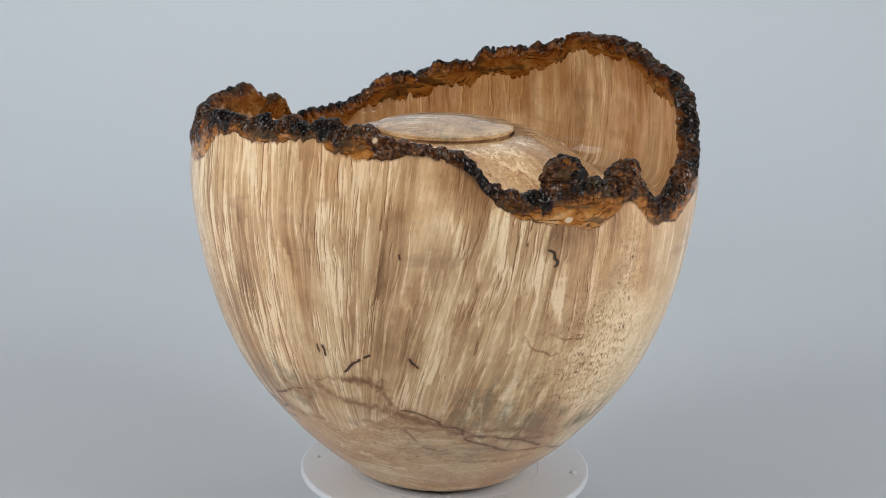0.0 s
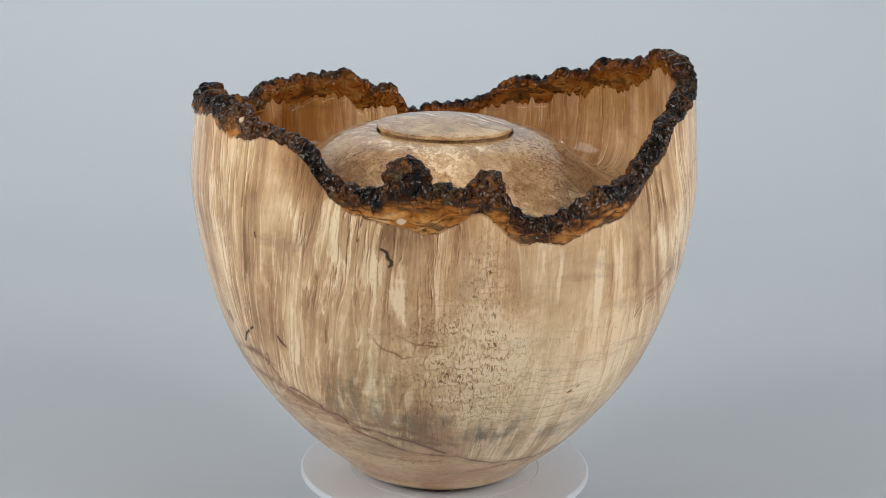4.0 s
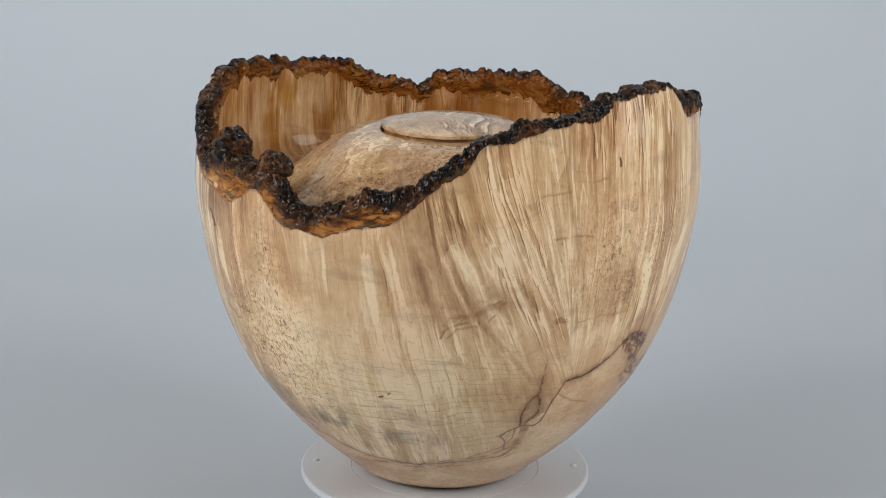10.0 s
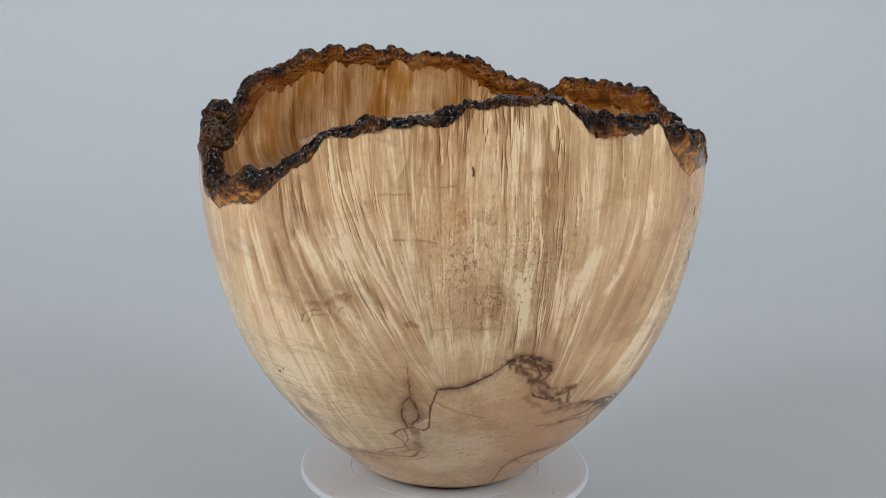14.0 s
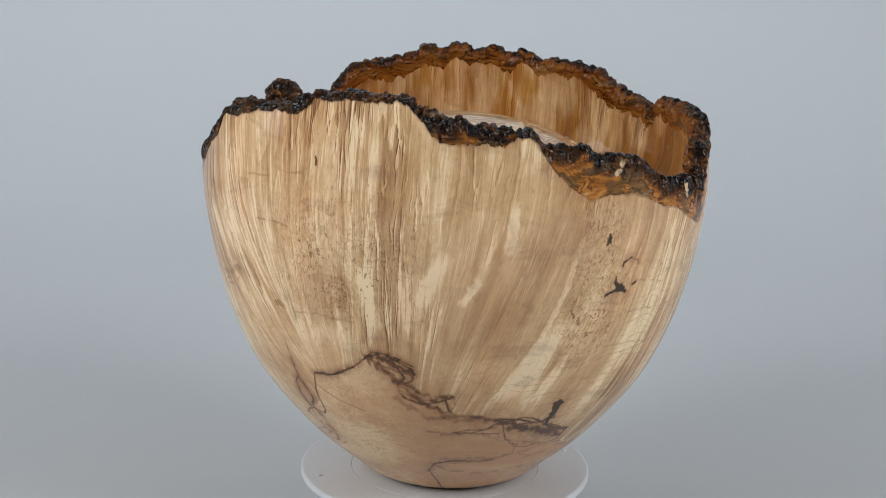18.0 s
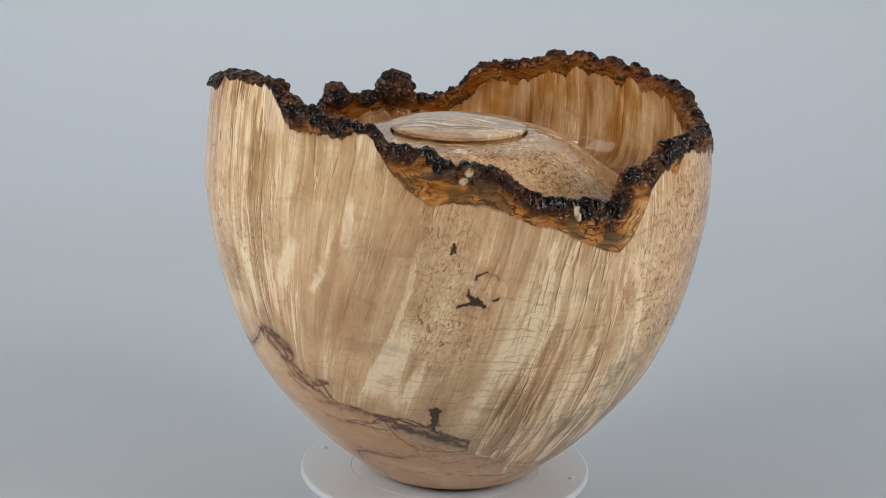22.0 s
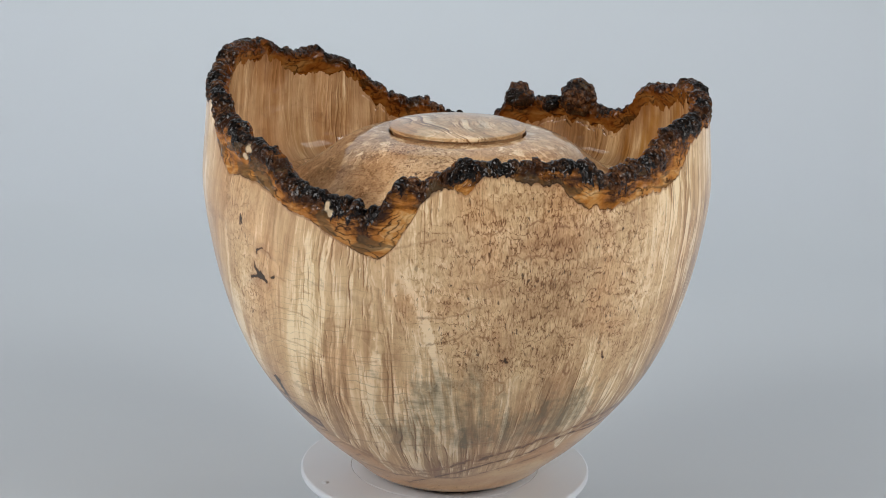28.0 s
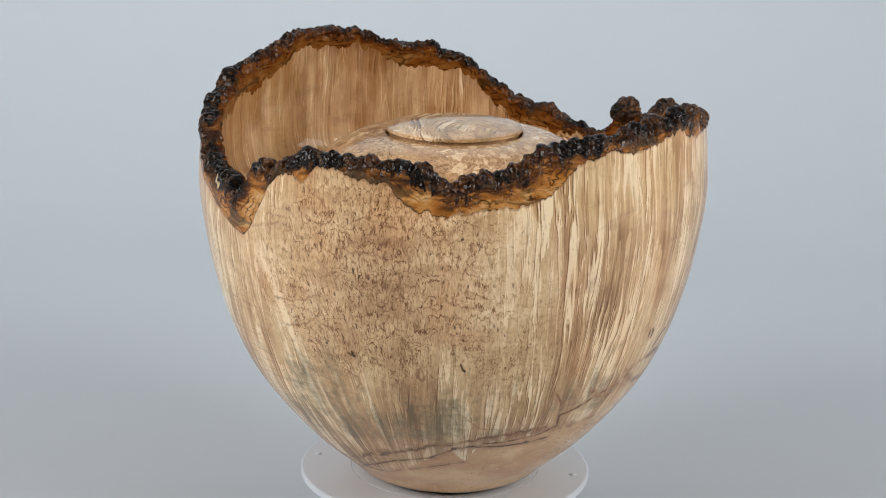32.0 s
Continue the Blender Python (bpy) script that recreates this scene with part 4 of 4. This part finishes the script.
    zone("tone", 33.8, 115, 50, 20, 0.12)
    zone("tone", 40.1, 151, 12, 16, -0.16)
    zone("plain", 40.1, 151, 14, 20, 1.0)
    streak(10, 0.2, (7.0, 237), (11.5, 196), (19.3, 148))
    streak(8, 0.2, (354.6, 200), (362.8, 162), (372.8, 122))
    streak(10, 0.16, (17.4, 224), (21.8, 196), (22.4, 149))
    streak(8, -0.16, (359.5, 219), (366.9, 178), (378.0, 139))
    streak(6, -0.2, (22.7, 204), (25.7, 170), (28.5, 139))
    streak(7, 0.26, (45.2, 171), (45.7, 151), (46.9, 127))
    streak(6, 0.24, (54.4, 170), (54.7, 149), (55.4, 125))
    streak(12, -0.14, (65.7, 213), (62.5, 187), (63.0, 153))
    ink(5, 0.62, (52.5, 99), (60.0, 88), (65.5, 90))
    ink(5, 0.34, (51.0, 87), (57.8, 75), (74.5, 71))
    ink(5, 0.4, (20.4, 68), (22.2, 56), (21.5, 43))
    ink(5, 0.72, (48.1, 114), (51.8, 109), (55.3, 106))
    streak(10, 0.34, (63.7, 181), (60.3, 165), (57.8, 148))
    streak(6, 0.3, (72.6, 192), (70.5, 168), (66.9, 148))
    streak(5, 0.28, (77.3, 211), (76.5, 196), (75.7, 179))
    streak(6, 0.28, (44.7, 167), (46.3, 148), (47.3, 127))
    streak(6, 0.24, (53.9, 161), (54.2, 147), (54.6, 132))
    zone("plain", 75.0, 145, 36, 60, 1.0)
    zone("plain", 67.4, 109, 40, 30, 0.9)
    zone("tone", 72.4, 128, 34, 26, -0.08)
    zone("tone", 48.0, 182, 22, 18, -0.1)
    streak(8, 0.24, (90.0, 148), (84.9, 119), (76.2, 88))
    streak(8, 0.24, (113.2, 138), (107.1, 104), (102.8, 72))
    streak(14, 0.22, (91.5, 145), (85.7, 117), (76.4, 84))
    streak(16, 0.22, (115.2, 139), (110.3, 103), (102.1, 60))
    streak(10, -0.26, (122.0, 138), (116.2, 102), (108.9, 64))
    streak(8, -0.26, (128.4, 148), (124.5, 106), (119.0, 73))
    streak(6, 0.22, (125.3, 140), (121.2, 101), (115.7, 67))
    streak(5, 0.22, (135.5, 139), (131.0, 97), (126.1, 59))
    streak(12, 0.2, (142.6, 142), (139.7, 99), (137.0, 58))
    ink(9, 0.75, (82.8, 66), (90.8, 61), (102.4, 52))
    ink(3, 0.7, (78.6, 70), (89.9, 68), (104.2, 56), (103.8, 48))
    ink(3, 1.3, (94.2, 71), (94.4, 78), (95.2, 82))
    ink(5, 0.62, (44.5, 114), (48.4, 107), (51.9, 97))
    ink(5, 0.62, (51.9, 97), (58.2, 85), (63.5, 78))
    ink(5, 0.62, (63.0, 76), (76.4, 73), (85.7, 67))
    ink(4, 0.3, (61.9, 38), (82.1, 39), (102.7, 45))
    ink(5, 0.3, (102.6, 46), (118.3, 33), (138.8, 20))
    streak(10, -0.2, (134.0, 167), (131.9, 132), (131.6, 97))
    streak(3, 0.3, (140.1, 172), (144.7, 142), (147.5, 103), (146.1, 51))
    streak(9, 0.18, (142.1, 170), (143.2, 127), (143.8, 89))
    streak(7, 0.2, (122.2, 162), (120.0, 125), (118.4, 90))
    streak(6, -0.16, (128.7, 165), (127.3, 129), (126.1, 88))
    zone("stain", 152.4, 91, 20, 28, 0.6)
    zone("stain", 145.5, 60, 18, 16, 0.6)
    zone("stain", 177.7, 76, 30, 8, 0.5)
    zone("stain", 184.3, 88, 14, 12, 0.6)
    ink(4, 0.6, (142.9, 30), (166.4, 45), (182.7, 55), (196.5, 61), (214.5, 65))
    ink(6, 0.34, (180.9, 55), (197.2, 59), (223.8, 65))
    ink(4, 0.36, (117.9, 38), (125.2, 25), (145.8, 24))


def put_zones(me, deg, z):
    fig = Figure(deg, z)
    foot = np.array(FOOT_LINE, float)
    fd = np.concatenate([foot[-2:, 0] - 360, foot[:, 0], foot[:2, 0] + 360])
    fz = np.concatenate([foot[-2:, 1], foot[:, 1], foot[:2, 1]]) / 1000
    line = np.interp(np.mod(deg, 360), fd, fz) + 0.0015 * fbm(fig.p, 120, 3, 55)
    pale_foot = smooth(215, 243, deg) * smooth(305, 285, deg)
    gold = smooth(62, 40, deg) + smooth(300, 325, deg)
    fig.f["tone"] += 0.14 * gold * (z < line)
    fig.f["red"] += smooth(0.0015, -0.002, z - line) * (0.92 - 0.50 * pale_foot - 0.38 * gold) * (0.86 + 0.14 * np.exp(-np.abs(line - z) / 0.009))
    # wispy grain runs in two stretches; the rest is calmer
    wisp = np.clip(smooth(18, 30, deg) * smooth(70, 58, deg) + 0.42 * smooth(178, 200, deg) * smooth(266, 254, deg) + smooth(330, 345, deg) * 0.4, 0, 1)
    fig.f["plain"] += 0.50 * (1 - wisp) + 0.12 * fbm(fig.p, 12, 2, 58)
    # below the flames the wood is calm and pale, crossed by growth rings
    calm = smooth(0.128, 0.104, z + 0.006 * fbm(fig.p, 60, 3, 75)) * np.clip(smooth(355, 372, deg) + smooth(114, 98, deg), 0, 1)
    fig.f["plain"] += 0.75 * calm
    fig.f["rings"] += 0.7 * calm
    paint_figure(fig)
    f = fig.f
    f["mark"] = np.maximum(1.18 * f["mark"], 0.3 * smooth(0.0009, 0.0002, np.interp(deg, theta, bark_low, period=360) - z))
    # below the foot line the figure runs level through the heartwood
    bent = fig.p + 0.006 * np.stack([fbm(fig.p, 35, 3, 41), fbm(fig.p, 35, 3, 42), fbm(fig.p, 35, 3, 43)], 1)
    level = np.stack([bent[:, 1], bent[:, 2] * 1.6, bent[:, 0]], 1)
    put_vector(me, "grain", np.where((z < line)[:, None], level, grain_coords(deg, z)))
    f["burl"] = np.where(z < line, 0.15 + 0.5 * smooth(-0.2, 0.3, fbm(fig.p, 40, 2, 44)), f["burl"])
    put_float(me, "amber", 0 * z)
    for k in f:
        put_float(me, k, f[k] if k == "tone" else np.clip(f[k], 0, 1))


def put_inner_zones(me, deg, rad, z):
    wall = smooth(0.128, 0.140, rad)
    # the far wall runs amber and striped on one side, pale on the other
    amber = smooth(145, 170, deg) * smooth(291, 281, deg)
    p = ring_points(deg, rad, z)
    put_vector(me, "grain", np.where(wall[:, None] > 0.5, ring_points(deg + 0.8 * fbm(p, 30, 3, 65), 0.15 + 0 * z, z), np.stack([p[:, 0] * 0.7, p[:, 1] * 0.7, p[:, 2] * 1.5], 1)))
    put_float(me, "burl", (1 - wall) * (0.45 + 0.55 * smooth(-0.15, 0.15, fbm(p, 22, 2, 68))))
    put_float(me, "plain", 0.85 * wall)
    put_float(me, "stain", (1 - wall) * (0.06 + 0.3 * smooth(0.0, 0.5, fbm(p, 25, 3, 61))))
    put_float(me, "red", 0 * z)
    along = ring_points(deg + 1.2 * fbm(p, 35, 3, 67), 0.15 + 0 * z, 0.42 * z)
    stripe = smooth(-0.28, 0.22, 0.75 * fbm(along, 42, 4, 62, 0.6) + 0.35 * fbm(ring_points(deg, 0.15 + 0 * z, 0.12 * z), 170, 3, 70))
    under = np.interp(deg, theta, inner_edge(), period=360) - z
    soak = smooth(0.034, 0.002, under + 0.012 * fbm(p, 45, 3, 69)) * (0.35 + 0.65 * stripe)
    put_float(me, "amber", wall * 0.42 * soak + wall * (1 - 0.42 * soak) * (0.08 + 0.22 * amber + 0.74 * amber * stripe + 0.46 * (1 - amber) * stripe) + 0.05 * (1 - wall))
    put_float(me, "tone", wall * -0.06 - 0.11 * (1 - wall))
    chips = smooth(0.52, 0.60, fbm(p, 150, 3, 63)) * smooth(0.2, 0.5, fbm(p, 30, 2, 64))
    put_float(me, "mark", 0.6 * (1 - wall) * chips)


def spots(deg, z, inside):
    """Small pale patches on the outside of the bark."""
    out = np.zeros(len(deg))
    for a, h, sx, sz in PALE_SPOTS:
        x = (np.mod(deg - a + 180, 360) - 180) * 2.65
        r = np.hypot(x / sx, (z * 1000 - h) / sz)
        out = np.maximum(out, smooth(1.15, 0.85, r + 0.25 * vnoise(np.stack([x, z * 1000, 0 * z], 1), 0.6, 66)) * (inside < 0.01))
    return out

vessel = tagged(new("vessel"), "lidded turned burl wood vessel with ragged dark bark rim", "wooden vessel")


def build_outer():
    rows = 400
    s = np.linspace(0, 1, rows)[:, None]
    z = s * (bark_low + 0.0006)[None, :]
    deg = np.repeat(theta[None, :], rows, 0)
    co = ring_points(deg, outer_radius(z), z)
    base = np.array([[(r * math.cos(a), r * math.sin(a), 0.0) for a in np.radians(theta)] for r in (0.002, 0.0430)])
    co[0, :, 2] += 0.0005
    co = np.concatenate([base, co], 0)
    z = np.concatenate([z[:1], z[:1], z], 0)
    deg = np.concatenate([deg[:1], deg[:1], deg], 0)
    me = grid_mesh("outer_wall", co)
    put_zones(me, deg.reshape(-1), z.reshape(-1))
    part("outer_wall", me, WOOD, vessel, "polished spalted maple burl wall with flowing grain")


def build_bark():
    """The rim: up the outside, over the top and down the inside."""
    n_out, n_top, n_in = 46, 26, 34
    top = rim_top
    cap = WALL / 2
    inner_low = inner_edge()
    deg, rad, hgt, crust, inside = [], [], [], [], []
    zc = np.maximum(top - cap, bark_low + 0.001)
    for k in range(n_out):
        f = k / (n_out - 1)
        z = bark_low + (zc - bark_low) * f
        rad.append(outer_radius(z))
        hgt.append(z)
        crust.append(smooth(0.0130, 0.0045, top - z))
        inside.append(0 * z)
    for k in range(1, n_top):
        a = k / n_top * math.pi
        mid = outer_radius(zc) - cap
        rad.append(mid + cap * np.cos(a))
        hgt.append(zc + (top - zc) * np.sin(a))
        crust.append(1.15 + 0 * zc)
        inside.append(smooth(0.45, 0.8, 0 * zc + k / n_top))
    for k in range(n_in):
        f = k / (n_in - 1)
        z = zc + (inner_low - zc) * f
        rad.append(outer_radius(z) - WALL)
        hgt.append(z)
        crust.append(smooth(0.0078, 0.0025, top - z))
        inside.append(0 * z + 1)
    rad, hgt, crust, inside = (np.array(v) for v in (rad, hgt, crust, inside))
    rows = len(rad)
    deg = np.repeat(theta[None, :], rows, 0)
    p = ring_points(deg, rad, hgt)
    me = grid_mesh("bark_rim", p)
    nrm = np.zeros(rows * COLS * 3, np.float32)
    me.vertices.foreach_get("normal", nrm)
    nrm = nrm.reshape(-1, 3)
    flat = p.reshape(-1, 3)
    c = np.clip(crust.reshape(-1), 0, 1)
    bent = flat * np.array([1, 1, 0.7]) + 0.008 * np.stack([fbm(flat, 120, 3, 26), fbm(flat, 120, 3, 27), fbm(flat, 120, 3, 28)], 1)
    lump = 1.6 * (knobs(bent, 95, 21) - 0.55) + 0.75 * (0.42 - np.abs(fbm(flat, 200, 3, 22, 0.55)) * 1.7) + 0.3 * (0.4 - np.abs(fbm(flat, 480, 2, 24)) * 1.5)
    edge = np.minimum(np.arange(rows), np.arange(rows)[::-1])[:, None] / 7.0 + 0 * theta[None, :]
    edge = np.clip(edge.reshape(-1), 0, 1)
    push = (0.0021 * c * lump + 0.0006 * (1 - c) * (1 - 0.75 * inside.reshape(-1)) * fbm(flat, 110, 3, 23)) * edge
    me.vertices.foreach_set("co", (flat + nrm * push[:, None]).reshape(-1).astype(np.float32))
    me.update()
    below = top[None, :] - hgt
    put_float(me, "char", (1 - below / 0.0165) * (1 - inside) + (0.50 - below / 0.009 + 0.22 * (p[..., 0] / 0.15)) * inside)
    put_float(me, "border", (smooth(0.0010, 0.0002, hgt - bark_low[None, :]) * (inside < 0.01)).reshape(-1) * 0.85)
    put_float(me, "resin", np.clip(1 - (hgt - bark_low[None, :]) / 0.010, 0, 1).reshape(-1) * (inside.reshape(-1) < 0.5))
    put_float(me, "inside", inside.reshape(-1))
    put_float(me, "layer", ((hgt - bark_low[None, :]) / 0.020).reshape(-1))
    put_float(me, "mark", spots(deg.reshape(-1), hgt.reshape(-1), inside.reshape(-1)))
    put_vector(me, "grain", ring_points(deg, 0.15 + 0 * hgt, hgt).reshape(-1, 3))
    part("bark_rim", me, BARK, vessel, "black varnished bark crust over amber inner bark")


def build_knob(deg0, z_mm, size):
    """A round warty lump of bark standing proud of the rim."""
    n, m = 96, 64
    a, b = np.linspace(0, 2 * np.pi, n, endpoint=False)[None, :], np.linspace(-0.4999, 0.4999, m)[:, None] * np.pi
    unit = np.stack([np.cos(b) * np.cos(a), np.cos(b) * np.sin(a), np.sin(b) + 0 * a], -1)
    flat = unit.reshape(-1, 3)
    seat = ring_points(np.array(float(deg0)), np.array(0.1455), np.array(z_mm / 1000))
    at = flat * size + seat
    rough = 0.42 * fbm(at, 85, 3, 81) + 0.30 * (knobs(at + 0.003 * np.stack([fbm(at, 150, 2, 85), fbm(at, 150, 2, 86), fbm(at, 150, 2, 87)], 1), 190, 82) - 0.5) + 0.12 * (0.4 - np.abs(fbm(at, 480, 3, 83)) * 1.5)
    tall = np.array([1.06, 1.06, 0.98])
    me = grid_mesh("bark_knob", (flat * (1 + rough[:, None]) * tall * size + seat).reshape(m, n, 3))
    put_float(me, "char", 0.72 + 0.40 * fbm(at, 90, 3, 84) + 0.22 * flat[:, 2])
    for k in ("border", "resin", "inside", "mark"):
        put_float(me, k, np.zeros(n * m))
    put_float(me, "layer", 0.5 + 0.4 * flat[:, 2])
    put_vector(me, "grain", at)
    part("bark_knob", me, BARK, vessel, "warty round knob of dark bark")


def inner_edge():
    return rim_top - 0.0135 - 0.010 * fbm(rim_jag, 38, 3, 31) - 0.0022 * fbm(rim_jag, 300, 3, 32)


SHOULDER = [(.0422, .2184), (.0435, .2187), (.050, .2183), (.056, .2173), (.0642, .2149), (.073, .2100), (.0825, .2030), (.097, .1925), (.112, .1835), (.122, .1790), (.1310, .1790), (.1380, .1835), (.1412, .1920), (.1423, .2040)]


def build_inner():
    """Inside wall running into the domed shoulder round the mouth."""
    inner_low = inner_edge()[::2]
    around = theta[::2]
    n_wall, rows = 110, []
    wall_foot = np.minimum(0.218, inner_low - 0.002)
    for k in range(n_wall):
        f = k / (n_wall - 1)
        z = (inner_low + 0.0006) * (1 - f) + wall_foot * f
        rows.append((outer_radius(z) - WALL, z))
    foot_r = float(outer_radius(np.array([0.218]))[0]) - WALL
    prof = [(foot_r, 0.218)] + SHOULDER[::-1]
    t = np.linspace(0, len(prof) - 1, 110)[1:]
    pr = curve_through(np.arange(len(prof)), [q[0] for q in prof], t)
    pz = curve_through(np.arange(len(prof)), [q[1] for q in prof], t)
    for r, z in zip(pr, pz):
        low = np.minimum(z, inner_low - 0.002) if r > 0.118 else z + 0 * around
        rows.append((np.minimum(r, outer_radius(low) - WALL), low))
    for r, z in ((0.0419, 0.2180), (0.0418, 0.2170), (0.0418, 0.2030), (0.0002, 0.2028)):
        rows.append((r + 0 * around, z + 0 * around))
    rad = np.array([q[0] for q in rows])
    hgt = np.array([q[1] for q in rows])
    deg = np.repeat(around[None, :], len(rows), 0)
    me = grid_mesh("shoulder", ring_points(deg, rad, hgt))
    put_inner_zones(me, deg.reshape(-1), rad.reshape(-1), hgt.reshape(-1))
    part("shoulder", me, INNER_WOOD, vessel, "domed burl shoulder sweeping down from the mouth into the inside wall")


def build_lid():
    lid_z = 0.2225
    prof = [(0.0400, 0.2035), (0.0400, 0.2199), (0.0410, 0.2200), (0.0416, 0.2203), (0.0418, 0.2208), (0.0417, lid_z - 0.0003), (0.0413, lid_z)]
    for k in range(1, 60):
        f = k / 60
        prof.append((0.0413 * (1 - f), lid_z + 0.0042 * (1 - (1 - f) ** 2)))
    prof.append((0.0002, lid_z + 0.0042))
    me = lathe("lid", prof, 360)
    co = np.array([v.co for v in me.vertices])
    n = len(co)
    flat = co + 0.03 * np.stack([vnoise(co, 40, 71), vnoise(co, 40, 72), 0 * co[:, 0]], 1) * 0.2
    put_vector(me, "grain", np.stack([flat[:, 1] * 0.7, flat[:, 2], flat[:, 0] * 1.6], 1))
    put_float(me, "burl", np.clip(0.35 + 0.8 * fbm(co, 35, 3, 74), 0, 1))
    put_float(me, "plain", 0.3 + 0 * co[:, 0])
    put_float(me, "amber", 0 * co[:, 0])
    put_float(me, "stain", np.clip(0.42 + 0.8 * fbm(co, 45, 4, 73), 0, 0.85))
    patch = np.exp(-(((co[:, 0] - 0.004) / 0.016) ** 2 + ((co[:, 1] + 0.008) / 0.012) ** 2))
    put_float(me, "red", 0.55 * patch)
    neck = (co[:, 2] < 0.21995) & (np.hypot(co[:, 0], co[:, 1]) < 0.0404)
    put_float(me, "tone", np.where(neck, -0.35, -0.09))
    put_float(me, "mark", np.where(neck, 0.15, 0.0))
    part("lid", me, WOOD, vessel, "low domed round lid of greyed burl wood")


build_outer()
build_bark()
build_knob(296.3, 219.5, 0.0110)
build_knob(304.5, 212.5, 0.0068)
build_knob(313.8, 216.5, 0.0090)
build_inner()
build_lid()

# ---------------------------------------------------------------- motion
SEAT = pose(-0.0038, -0.0024, 0.0, -0.19, -0.05, 0)


def motions():
    times = [float(k) for k in range(0, 33)]
    walk(vessel, [(t, pose(0, 0, 0, 0, 0, SPIN * t) @ SEAT) for t in times])
    walk(platter, [(t, pose(0, 0, 0, 0, 0, SPIN * t)) for t in times])


motions()
